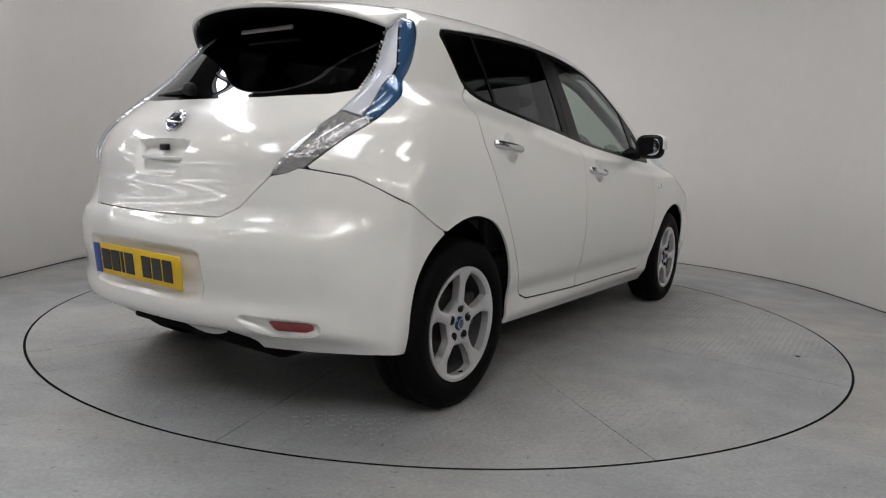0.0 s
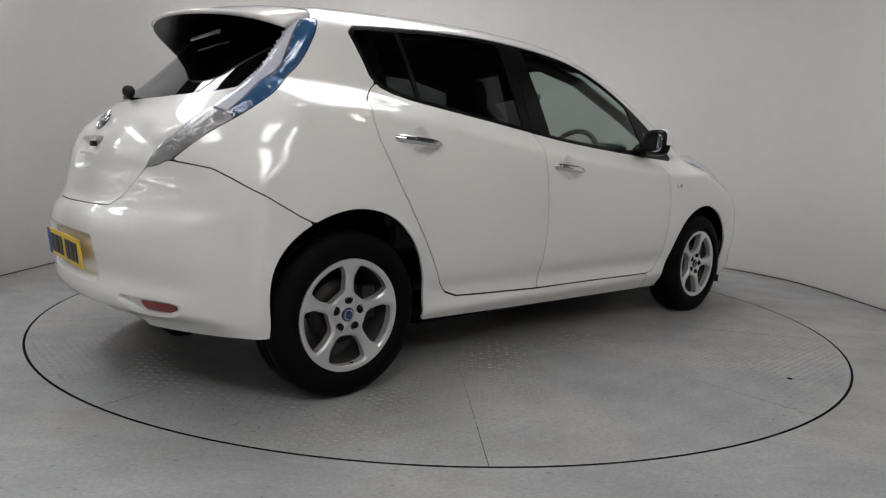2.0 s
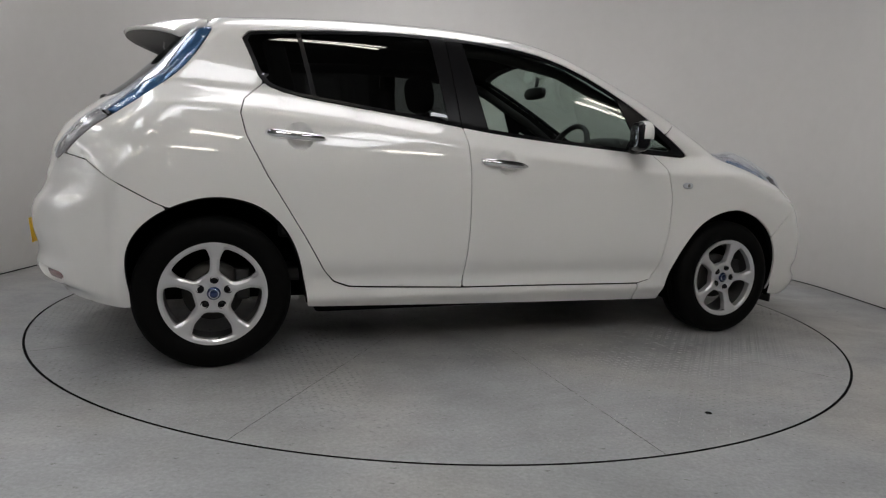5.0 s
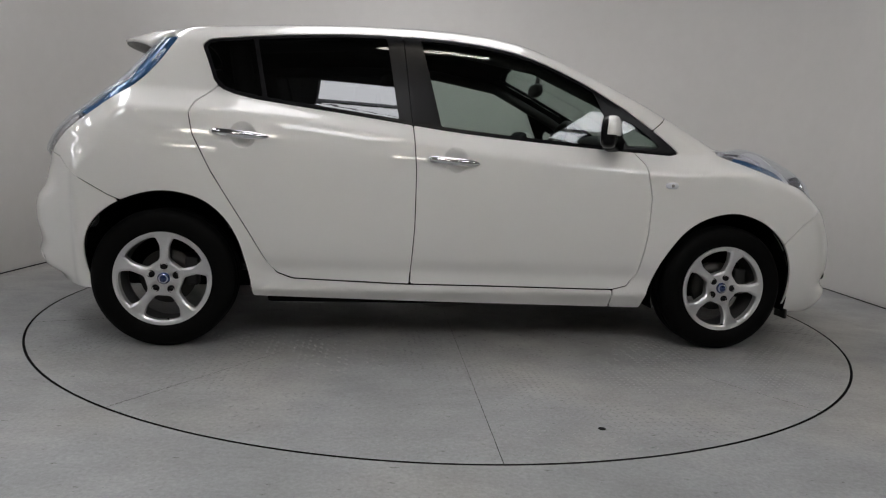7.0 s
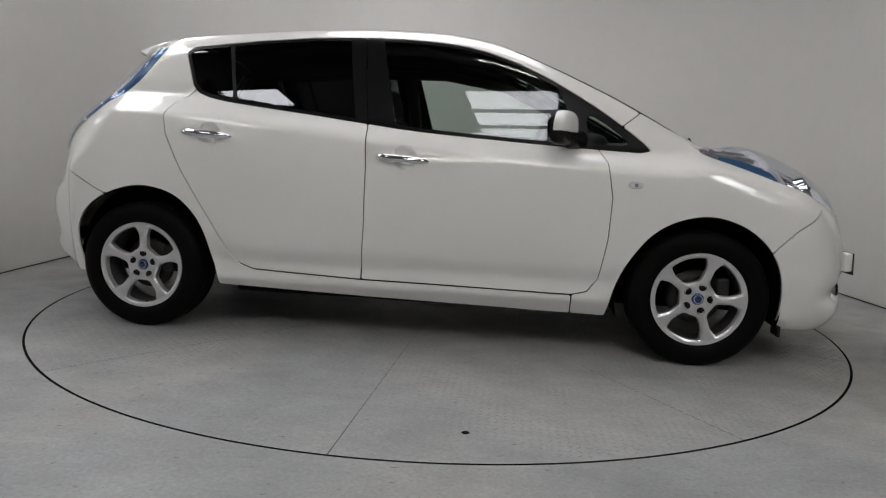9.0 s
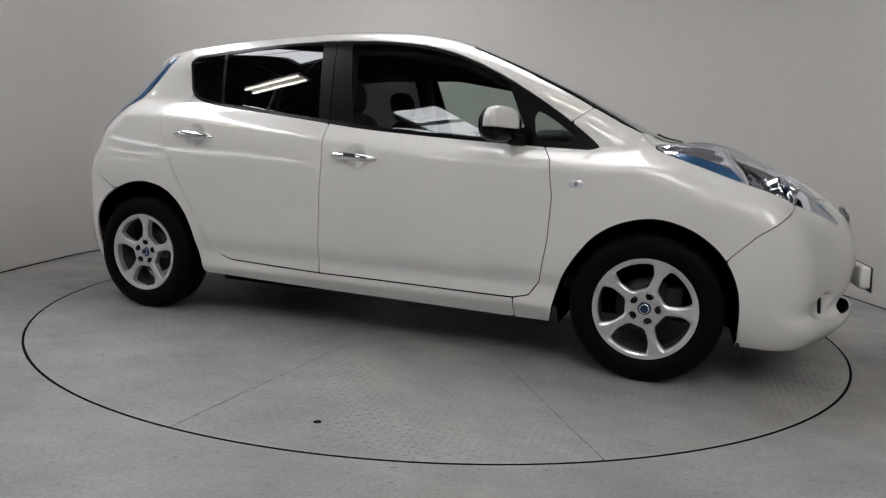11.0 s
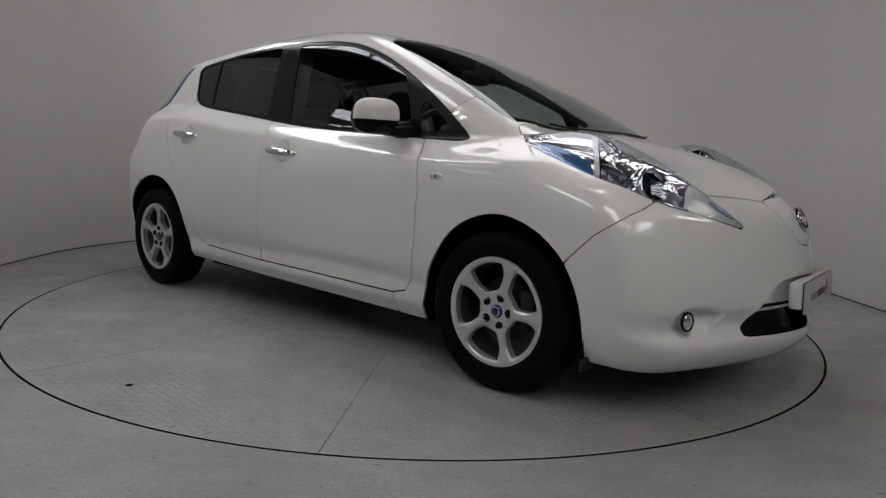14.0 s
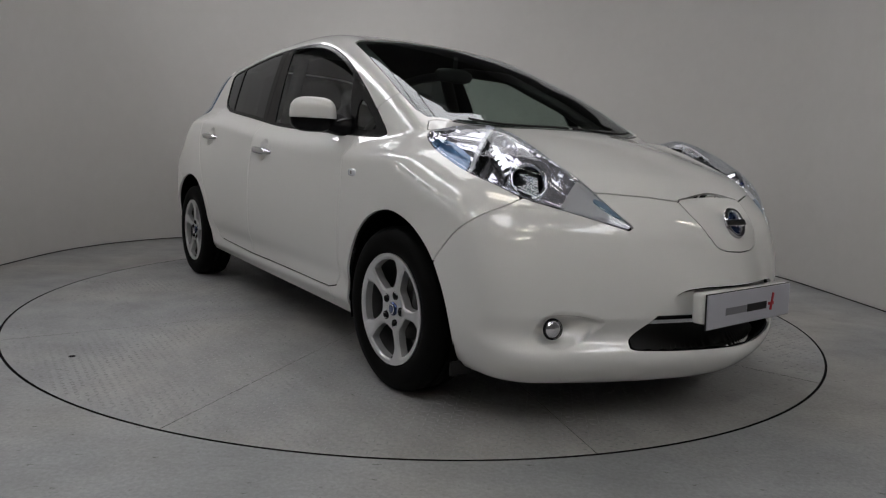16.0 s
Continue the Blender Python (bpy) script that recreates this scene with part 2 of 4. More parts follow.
def box(size, at=(0, 0, 0), bevel=.0, turn=(0, 0, 0), segments=2):
    bm = bmesh.new()
    bmesh.ops.create_cube(bm, size=1, matrix=pose(*at, *turn) @ Matrix.Diagonal((*size, 1)))
    if bevel:
        bmesh.ops.bevel(bm, geom=bm.edges[:], offset=bevel, segments=segments, profile=.6, affect="EDGES")
    return bm


def lathe(profile, m, segments=72, closed=False):
    """A turned shape round its own z axis from (radius, height) pairs, at the pose m."""
    n = len(profile)
    verts, faces = [], []
    for k in range(segments):
        a = 2 * math.pi * k / segments
        verts += [m @ Vector((r * math.cos(a), r * math.sin(a), h)) for r, h in profile]
    for k in range(segments):
        q = (k + 1) % segments
        for i in range(n if closed else n - 1):
            j = (i + 1) % n
            faces.append((k * n + i, q * n + i, q * n + j, k * n + j))
    bm = bmesh.new()
    vs = [bm.verts.new(v) for v in verts]
    for f in faces:
        bm.faces.new([vs[i] for i in f])
    bmesh.ops.remove_doubles(bm, verts=bm.verts, dist=1e-5)
    bmesh.ops.recalc_face_normals(bm, faces=bm.faces)
    return bm


def tube(points, radius, sides=8):
    """A bent round bar along points."""
    bm = bmesh.new()
    rings = []
    pts = [Vector(p) for p in points]
    for i, p in enumerate(pts):
        d = (pts[min(i + 1, len(pts) - 1)] - pts[max(i - 1, 0)]).normalized()
        u = d.orthogonal().normalized() if i == 0 else (u - d * u.dot(d)).normalized()
        w = d.cross(u)
        r = radius[i] if isinstance(radius, (list, tuple)) else radius
        rings.append([bm.verts.new(p + (u * math.cos(a) + w * math.sin(a)) * r) for a in [2 * math.pi * k / sides for k in range(sides)]])
    for a, b in zip(rings, rings[1:]):
        for k in range(sides):
            bm.faces.new((a[k], a[(k + 1) % sides], b[(k + 1) % sides], b[k]))
    bm.faces.new(rings[0][::-1])
    bm.faces.new(rings[-1])
    bmesh.ops.recalc_face_normals(bm, faces=bm.faces)
    return bm


def blob(size, at, power=2.6, turn=(0, 0, 0), n=28, cut=None):
    """A rounded box-like body; cut: keeps what lies above that share of its height."""
    bm = bmesh.new()
    bmesh.ops.create_uvsphere(bm, u_segments=n, v_segments=n // 2 + 2, radius=1)
    for v in bm.verts:
        c = v.co
        s = (abs(c.x) ** power + abs(c.y) ** power + abs(c.z) ** power) ** (-1 / power)
        v.co = c * s
    if cut is not None:
        bmesh.ops.bisect_plane(bm, geom=bm.verts[:] + bm.edges[:] + bm.faces[:], plane_co=(0, 0, cut), plane_no=(0, 0, 1), clear_inner=True)
        bmesh.ops.holes_fill(bm, edges=[e for e in bm.edges if e.is_boundary])
    bmesh.ops.transform(bm, matrix=pose(*at, *turn) @ Matrix.Diagonal((size[0] / 2, size[1] / 2, size[2] / 2, 1)), verts=bm.verts)
    return bm


def inside(px, py, outline):
    """Signed distance to a closed outline, below zero inside."""
    o = np.array(outline, float)
    best = np.full(px.shape, 1e9)
    within = np.zeros(px.shape, bool)
    for (ax, ay), (bx, by) in zip(o, np.roll(o, -1, 0)):
        ex, ey = bx - ax, by - ay
        s = np.clip(((px - ax) * ex + (py - ay) * ey) / (ex * ex + ey * ey), 0, 1)
        best = np.minimum(best, (px - ax - s * ex) ** 2 + (py - ay - s * ey) ** 2)
        if ay != by:
            within ^= ((ay > py) != (by > py)) & (px < ex * (py - ay) / (by - ay) + ax)
    return np.where(within, -1, 1) * np.sqrt(best)


def rounded(outline, times=2):
    """Cuts the corners of a closed outline."""
    o = np.array(outline, float)
    for _ in range(times):
        q = np.roll(o, -1, 0)
        o = np.stack([o * .75 + q * .25, o * .25 + q * .75], 1).reshape(-1, 2)
    return o


def clip(verts, tris, f):
    """The part of a triangle mesh where f is below zero: points and triangles, with each new point as a mix of two old ones."""
    ins = f < 0
    count = ins[tris].sum(1)
    keep = tris[count == 3]
    extra, mixes, made = [], [], {}

    def cut(a, b):
        key = (a, b) if a < b else (b, a)
        if key not in made:
            a, b = key
            made[key] = len(verts) + len(mixes)
            mixes.append((a, b, f[a] / (f[a] - f[b])))
        return made[key]

    for t in tris[(count > 0) & (count < 3)]:
        poly = []
        for i in range(3):
            a, b = int(t[i]), int(t[(i + 1) % 3])
            if ins[a]:
                poly.append(a)
            if ins[a] != ins[b]:
                poly.append(cut(a, b))
        extra += [(poly[0], poly[i], poly[i + 1]) for i in range(1, len(poly) - 1)]
    if mixes:
        a = np.array([m[0] for m in mixes])
        b = np.array([m[1] for m in mixes])
        s = np.array([m[2] for m in mixes])[:, None]
        verts = np.concatenate([verts, verts[a] * (1 - s) + verts[b] * s])
    faces = np.concatenate([keep, np.array(extra, int).reshape(-1, 3)]) if extra else keep
    used, back = np.unique(faces, return_inverse=True)
    return verts[used], back.reshape(-1, 3)


def edge_loop(faces):
    """The directed edges that only one triangle has."""
    e = np.concatenate([faces[:, [0, 1]], faces[:, [1, 2]], faces[:, [2, 0]]])
    key = np.sort(e, 1)
    _, first, n = np.unique(key, axis=0, return_index=True, return_counts=True)
    return e[first[n == 1]]


def sheet(name, p, faces, normals, depth, mat):
    """A panel with turned-in edges of that depth."""
    verts, fs = p, [faces]
    if depth:
        e = edge_loop(faces)
        k = len(verts)
        a, b = p[e[:, 0]], p[e[:, 1]]
        na, nb = normals[e[:, 0]] * depth, normals[e[:, 1]] * depth
        verts = np.concatenate([p, a, b, b - nb, a - na])
        m = len(e)
        i = np.arange(m)
        fs += [np.stack([k + m + i, k + i, k + 3 * m + i], 1), np.stack([k + m + i, k + 3 * m + i, k + 2 * m + i], 1)]
    fs = np.concatenate(fs)
    me = bpy.data.meshes.new(name)
    me.vertices.add(len(verts))
    me.vertices.foreach_set("co", verts.astype(np.float32).ravel())
    me.loops.add(len(fs) * 3)
    me.loops.foreach_set("vertex_index", fs.astype(np.int32).ravel())
    me.polygons.add(len(fs))
    me.polygons.foreach_set("loop_start", np.arange(0, len(fs) * 3, 3, dtype=np.int32))
    me.polygons.foreach_set("use_smooth", [True] * len(fs))
    me.update(calc_edges=True)
    me.validate()
    me.materials.append(mat)
    return me


# ---- the studio: floor with a round hole, curved wall, hall and roof ----
def arc(cx, cy, r, a0, a1, n):
    return [(cx + r * math.cos(radians(a)), cy + r * math.sin(radians(a))) for a in np.linspace(a0, a1, n)]


def build_setting():
    n = 240
    hole = RING + .006
    verts, faces = [], []
    for r in (hole, 3.2, 36.0):
        verts += [(r * math.cos(2 * math.pi * k / n), r * math.sin(2 * math.pi * k / n), 0) for k in range(n)]
    for k in range(n):
        q = (k + 1) % n
        faces += [(k, n + k, n + q, q), (n + k, 2 * n + k, 2 * n + q, n + q)]
    tagged(new("floor", mesh_of("floor", verts, faces, FLOOR, False)), "worn grey painted concrete studio floor round the turntable", "floor", kind="structure")
    bm = lathe([(.0001, -.079), (hole, -.079), (hole, -.0005)], Matrix(), n)
    me = bpy.data.meshes.new("turntable_pit")
    bm.to_mesh(me)
    bm.free()
    me.materials.append(PIT)
    tagged(new("turntable_pit", me), "dark pit under the turntable", "pit", kind="structure")

    line = [(-3.03, -.5), (-3.03, .95)] + arc(-1.03, 1.0, 2.0, 178, 92, 30) + arc(1.12, 1.0, 2.0, 88, 2, 30) + [(3.12, .95), (3.12, -.7)]
    outer = [(-3.15, -.5), (-3.15, .95)] + arc(-1.03, 1.0, 2.12, 178, 92, 30) + arc(1.12, 1.0, 2.12, 88, 2, 30) + [(3.24, .95), (3.24, -.7)]
    k = len(line)
    top = 2.8
    verts = [(x, y, .006) for x, y in line] + [(x, y, top) for x, y in line] + [(x, y, top) for x, y in outer] + [(x, y, 0) for x, y in outer]
    faces = []
    for r in range(3):
        faces += [(r * k + i, r * k + i + 1, (r + 1) * k + i + 1, (r + 1) * k + i) for i in range(k - 1)]
    faces += [(0, k, 2 * k, 3 * k), (k - 1, 4 * k - 1, 3 * k - 1, 2 * k - 1)]
    tagged(new("wall_studio", mesh_of("wall_studio", verts, faces, WALL)), "pale off-white curved studio wall, lightly marked", "wall", kind="structure")
    # the thin dark joint at the wall's foot
    inner = [(-3.024, -.5), (-3.024, .95)] + arc(-1.03, 1.0, 1.993, 178, 92, 30) + arc(1.12, 1.0, 1.993, 88, 2, 30) + [(3.113, .95), (3.113, -.7)]
    verts = [(x, y, .002) for x, y in line] + [(x, y, .002) for x, y in inner] + [(x, y, .007) for x, y in inner] + [(x, y, .007) for x, y in line]
    faces = [(r * k + i, r * k + i + 1, (r + 1) * k + i + 1, (r + 1) * k + i) for r in range(3) for i in range(k - 1)]
    tagged(new("baseboard", mesh_of("baseboard", verts, faces, PIT, False)), "thin dark joint along the foot of the wall", "joint", kind="structure")

    # hall round the studio
    x0, x1, y0, y1, h = -32.0, 9.0, -12.0, 5.0, 4.6
    for name, size, at in (("wall_west", (.2, 17.4, h), (x0 - .1, -3.5, h / 2)), ("wall_east", (.2, 17.4, h), (x1 + .1, -3.5, h / 2)),
                           ("wall_north", (41.0, .2, h), (-11.5, y1 + .1, h / 2)), ("wall_south", (41.0, .2, h), (-11.5, y0 - .1, h / 2))):
        bm = box(size, at)
        me = bpy.data.meshes.new(name)
        bm.to_mesh(me)
        bm.free()
        me.materials.append(HALL)
        tagged(new(name, me), "grey clad hall wall", "wall", kind="structure")
    # the roof, with openings for the roof lights: those over the studio, and the rows down the long hall
    # the fifth opening is an unseen one, added to brighten the car's front
    holes = [(-4.3, -3.4, -2.0, 4.2), (-.65, .65, -6.8, -4.3), (-1.6, 1.5, -.7, 1.9), (-4.3, -3.3, -5.6, -4.1), (3.3, 4.5, -7.6, -4.4), (-8.7, -7.8, -1.6, 2.2)] + [(x - .6, x + .6, -10.0, 4.0) for x in (-13.4, -18.6, -24.0, -29.4)]
    xs = sorted({x0, x1, *[v for b in holes for v in b[:2]]})
    ys = sorted({y0, y1, *[v for b in holes for v in b[2:]]})
    bm = bmesh.new()
    for a, b in zip(xs, xs[1:]):
        for c, d in zip(ys, ys[1:]):
            mx, my = (a + b) / 2, (c + d) / 2
            if not any(q[0] < mx < q[1] and q[2] < my < q[3] for q in holes):
                bmesh.ops.create_cube(bm, size=1, matrix=pose(mx, my, h + .1) @ Matrix.Diagonal((b - a, d - c, .2, 1)))
    me = bpy.data.meshes.new("ceiling")
    bm.to_mesh(me)
    bm.free()
    me.materials.append(ROOF)
    tagged(new("ceiling", me), "dark hall roof with long roof lights", "ceiling", kind="structure")
    for i, (a, b, c, d) in enumerate(holes):
        win = tagged(new("window_%d" % (i + 1)), "bluish white daylight roof light with dark glazing bars; the fifth is added fill", "roof light", kind="structure")
        along = d - c > b - a
        count = (6, 3, 3, 2, 3, 4, 8, 8, 8, 8)[i]
        for j in range(count):
            lo, hi = j / count, (j + 1) / count
            q = (a, b, c + (d - c) * lo, c + (d - c) * hi) if along else (a + (b - a) * lo, a + (b - a) * hi, c, d)
            part("pane", box((q[1] - q[0] - .06, q[3] - q[2] - .06, .02), ((q[0] + q[1]) / 2, (q[2] + q[3]) / 2, h + .06)), (PALEPANE, MIDPANE, SKYPANE, PALEPANE, PALEPANE, PALEPANE, SKYPANE, SKYPANE, SKYPANE, SKYPANE)[i], win, smooth=False)
            if j:
                at = ((a + b) / 2, q[2], h + .02) if along else (q[0], (c + d) / 2, h + .02)
                size = (b - a, .06, .14) if along else (.06, d - c, .14)
                part("glazing_bar", box(size, at, .008), STEEL, win, smooth=False)


def strip_lamp(at, turn, length=1.2):
    lamp = tagged(new("strip_lamp"), "white enamelled twin-tube strip lamp hung under the roof", "strip lamp", "strip lamps")
    lamp.matrix_world = pose(*at, 0, 0, turn)
    part("lamp_body", box((length, .26, .05), (0, 0, .03), .008), LAMP_BODY, lamp, smooth=False)
    for y in (-.075, .075):
        bm = bmesh.new()
        bmesh.ops.create_cone(bm, cap_ends=True, segments=12, radius1=.026, radius2=.026, depth=length - .06, matrix=pose(0, y, -.022, 0, 90))
        part("tube", bm, TUBE, lamp, "glowing warm white tube")
    for x in (-.4, .4):
        part("drop_rod", tube([(x * length, 0, .05), (x * length, 0, .64)], .006, 6), STEEL, lamp)
    return lamp


def build_lamps():
    first = strip_lamp((.45, -2.4, 3.96), 0)
    for x, y, a in ((-4.4, -2.0, 0), (4.6, -2.2, 0), (-1.2, -6.5, 0), (1.4, -6.5, 0), (-1.6, -8.8, 0), (1.8, -8.8, 0), (4.6, -6.5, 0), (-5.4, 1.9, 0), (-9.6, 2.0, 0)):
        copy_thing(first, pose(x, y, 3.96, 0, 0, a))


def build_turntable():
    t = tagged(new("turntable"), "round steel turntable plates, worn grey paint over raised tread", "turntable")
    count, per = 10, 24
    a0 = 270 - 2.0
    for k in range(count):
        lo, hi = radians(a0 + 36 * k) + .0005, radians(a0 + 36 * (k + 1)) - .0005
        rim = [(math.cos(a) * (RING - .005), math.sin(a) * (RING - .005)) for a in np.linspace(lo, hi, per)]
        start = [(math.cos(a) * .15, math.sin(a) * .15) for a in np.linspace(hi, lo, 4)]
        ring = rim + start
        m = len(ring)
        verts = [(x, y, 0) for x, y in ring] + [(x, y, -.03) for x, y in ring]
        faces = [tuple(range(m))] + [(i, m + i, m + (i + 1) % m, (i + 1) % m) for i in range(m)]
        me = mesh_of("plate", verts, faces, DISC, False)
        # plate edges are blackened, so that the gap's shade is in their colour
        me.materials.append(PIT)
        me.polygons.foreach_set("material_index", [0] + [1] * m)
        part("plate", me, None, t)
    part("hub_plate", lathe([(.0001, .0), (.147, .0), (.147, -.03)], Matrix(), 48), DISC, t)
    part("under_plate", lathe([(.0001, -.031), (RING - .03, -.031), (RING - .03, -.05)], Matrix(), 120), PIT, t)
    part("gap_ring", lathe([(RING - .0055, -.012), (RING + .0045, -.012)], Matrix(), 200), PIT, t, "thin black ring low in the rim gap")
    # raised tread: small lozenges in a basket pattern
    s = .030
    g = np.arange(-int(RING / s), int(RING / s) + 1)
    gx, gy = np.meshgrid(g, g)
    px, py, odd = gx.ravel() * s, gy.ravel() * s, ((gx + gy) % 2).ravel()
    ok = px ** 2 + py ** 2 < (RING - .03) ** 2
    rng = np.random.default_rng(4)
    field = np.sin(2.1 * px + 1.3 * np.sin(1.7 * py)) + np.sin(2.6 * py - 1.1 + .9 * np.sin(2.3 * px)) + .6 * np.sin(5.2 * px + 4.1 * py)
    worn = rng.random(len(px)) < np.clip(.55 + .4 * field, .12, .93)
    px, py, odd = px[ok & worn], py[ok & worn], odd[ok & worn]
    a = np.where(odd == 1, math.pi / 4, -math.pi / 4)
    ca, sa = np.cos(a), np.sin(a)
    L, Wd = .0115, .0034
    verts = []
    for u, v, z in ((-L, 0, .0002), (0, -Wd, .0002), (L, 0, .0002), (0, Wd, .0002), (-L * .45, 0, .0019), (L * .45, 0, .0019)):
        verts.append(np.stack([px + ca * u - sa * v, py + sa * u + ca * v, np.full(len(px), z)], 1))
    verts = np.stack(verts, 1).reshape(-1, 3)
    base = np.arange(len(px)) * 6
    tri = np.concatenate([np.stack([base + i, base + j, base + k], 1) for i, j, k in ((0, 1, 4), (1, 5, 4), (1, 2, 5), (2, 3, 5), (3, 4, 5), (3, 0, 4))])
    tagged(part("tread_pattern", mesh_of("tread_pattern", verts, tri, TREAD, False), None, t), kind="stuff")
    part("drain_hole", lathe([(.0001, .0022), (.012, .0022), (.014, .0006)], pose(.372 - AXIS[0], -1.811 - AXIS[1], 0), 20), PIT, t, "small dark hole in the plate")
    return t


build_setting()
build_lamps()
turntable = build_turntable()


# ---- the car ----
SIDE_GLASS = rounded([(-1.235, 1.415), (-1.19, 1.31), (-1.15, 1.195), (-1.03, 1.152), (-.75, 1.118), (-.48, 1.088), (-.24, 1.058), (-.05, 1.035), (.2, 1.015), (.61, .99),
                      (.88, .977), (1.12, .967), (1.06, 1.025), (.88, 1.155), (.72, 1.252), (.61, 1.312), (.47, 1.377), (.33, 1.427), (.19, 1.46), (-.01, 1.482),
                      (-.26, 1.49), (-.51, 1.487), (-.79, 1.467), (-1.07, 1.437)], 1)
ARCH_REAR = rounded([(-1.655, .08), (-1.655, .28), (-1.68, .42), (-1.67, .52), (-1.61, .61), (-1.5, .68), (-1.35, .722), (-1.19, .695), (-1.09, .62), (-1.025, .52), (-.99, .4), (-.965, .26), (-.95, .08)], 3)
ARCH_FRONT = rounded([(.92, .08), (.945, .21), (.975, .36), (1.025, .48), (1.14, .635), (1.33, .706), (1.49, .675), (1.61, .595), (1.675, .5), (1.71, .39), (1.715, .22), (1.70, .08)], 3)
B_LINE = [(-.30, 1.3), (-.235, 1.055), (-.22, .85), (-.22, .58), (-.235, .305)]
FRONT_DOOR = B_LINE + [(.09, .303), (.64, .297), (.78, .297), (.85, .315), (.895, .38), (.925, .57), (.932, .76), (.905, .92), (.86, .985), (.80, 1.05), (.3, 1.3)]
REAR_DOOR = B_LINE[::-1] + [(-.60, 1.3), (-1.05, 1.25), (-1.14, 1.198), (-1.225, 1.12), (-1.243, 1.06), (-1.222, .97), (-1.14, .81), (-.98, .55), (-.895, .40), (-.85, .35), (-.78, .325), (-.62, .318)]
SILL = [(-.97, .05), (-.97, .27), (-.93, .345), (-.85, .349), (-.78, .325), (-.62, .318), (-.235, .305), (.09, .303), (.64, .297), (.78, .297), (.79, .05)]
NOSE_SEAM = [(1.60, .05), (1.61, .50), (1.665, .572), (1.747, .655), (1.815, .703), (1.872, .752), (1.93, .86), (2.0, 1.3)]
FENDER = [(.78, .05), (.78, .297), (.85, .315), (.895, .38), (.925, .57), (.932, .76), (.905, .92), (.86, .985), (.96, 1.08), (1.05, 1.15), (1.15, 1.3)] + NOSE_SEAM[::-1]
NOSE = NOSE_SEAM + [(3, 1.3), (3, .05)]
TAIL_BUMPER = [(-1.48, .05), (-1.5, .66), (-1.57, .69), (-1.73, .78), (-1.82, .845), (-1.92, .868), (-1.97, .85), (-3, .85), (-3, .05)]
# seen from above: along, across
SCREEN = [(.385, -.1), (.39, .0), (.40, .30), (.425, .50), (.455, .55), (.8, .612), (1.04, .65), (1.19, .663), (1.265, .652), (1.36, .45), (1.42, .2), (1.44, 0), (1.44, -.1)]
BONNET = [(1.455, -.1), (1.455, 0), (1.435, .2), (1.375, .45), (1.285, .66), (1.32, .69), (1.41, .612), (1.49, .545), (1.6, .515), (1.76, .50), (1.89, .497), (1.98, .475),
          (2.03, .37), (2.08, .25), (2.105, .185), (2.10, .12), (2.095, 0), (2.095, -.1)]
HEADLAMP = rounded([(1.315, .69), (1.41, .612), (1.49, .545), (1.6, .515), (1.76, .50), (1.89, .497), (1.98, .475), (2.06, .448), (2.115, .405), (2.05, .51), (1.98, .60), (1.89, .70),
                    (1.77, .765), (1.70, .78), (1.51, .775), (1.40, .735)], 1)
ROOF_PANEL = [(.375, -.1), (.38, 0), (.39, .30), (.41, .47), (.2, .50), (-.5, .505), (-1.0, .495), (-1.36, .475), (-1.36, -.1)]
# seen from the front or the rear: across, up
FLAP = rounded([(-.12, .80), (.0, .80), (.17, .792), (.195, .775), (.135, .655), (.10, .625), (0, .618), (-.12, .618)], 1)
GRILLE = rounded([(-.1, .51), (0, .51), (.24, .508), (.30, .485), (.37, .40), (.445, .315), (.40, .306), (0, .30), (-.1, .30)], 1)
FOG = rounded([(.715, .375), (.705, .415), (.66, .440), (.57, .432), (.505, .40), (.55, .345), (.62, .313), (.68, .312), (.71, .340)], 1)
TAIL_LAMP = [(.515, 1.425), (.9, 1.425), (.9, .868), (.58, .866), (.545, .848), (.50, .838), (.53, .90), (.575, .97), (.61, 1.04), (.615, 1.13), (.595, 1.22), (.56, 1.31)]
LAMP_EDGE = [(.80, -1.92), (.868, -1.905), (.90, -1.878), (.97, -1.802), (1.03, -1.715), (1.09, -1.632), (1.16, -1.546), (1.23, -1.470), (1.32, -1.402), (1.42, -1.346), (1.5, -1.32)]
TAIL_SPLIT = [(.549, 1.5), (.557, 1.40), (.602, 1.31), (.643, 1.22), (.667, 1.13), (.680, 1.08), (.684, 1.03), (.9, 1.03), (.9, 1.5)]
HATCH = [(-.1, .695), (.36, .70), (.42, .735), (.50, .838), (.53, .90), (.575, .97), (.61, 1.04), (.615, 1.13), (.595, 1.22), (.56, 1.31), (.515, 1.425), (.50, 1.6), (-.1, 1.6)]
REAR_GLASS = [(-.1, 1.097), (.3, 1.098), (.53, 1.112), (.60, 1.13), (.583, 1.22), (.548, 1.31), (.503, 1.425), (.48, 1.6), (-.1, 1.6)]
PLATE_NOOK = rounded([(-.1, .605), (.29, .605), (.335, .58), (.325, .43), (.29, .415), (-.1, .415)], 1)
HATCH_GRIP = rounded([(-.05, .945), (.15, .945), (.153, .92), (.128, .83), (.09, .815), (-.05, .815)], 1)
POCKET = rounded([(.425, .402), (.56, .400), (.685, .394), (.69, .362), (.66, .338), (.55, .330), (.50, .345)], 1)


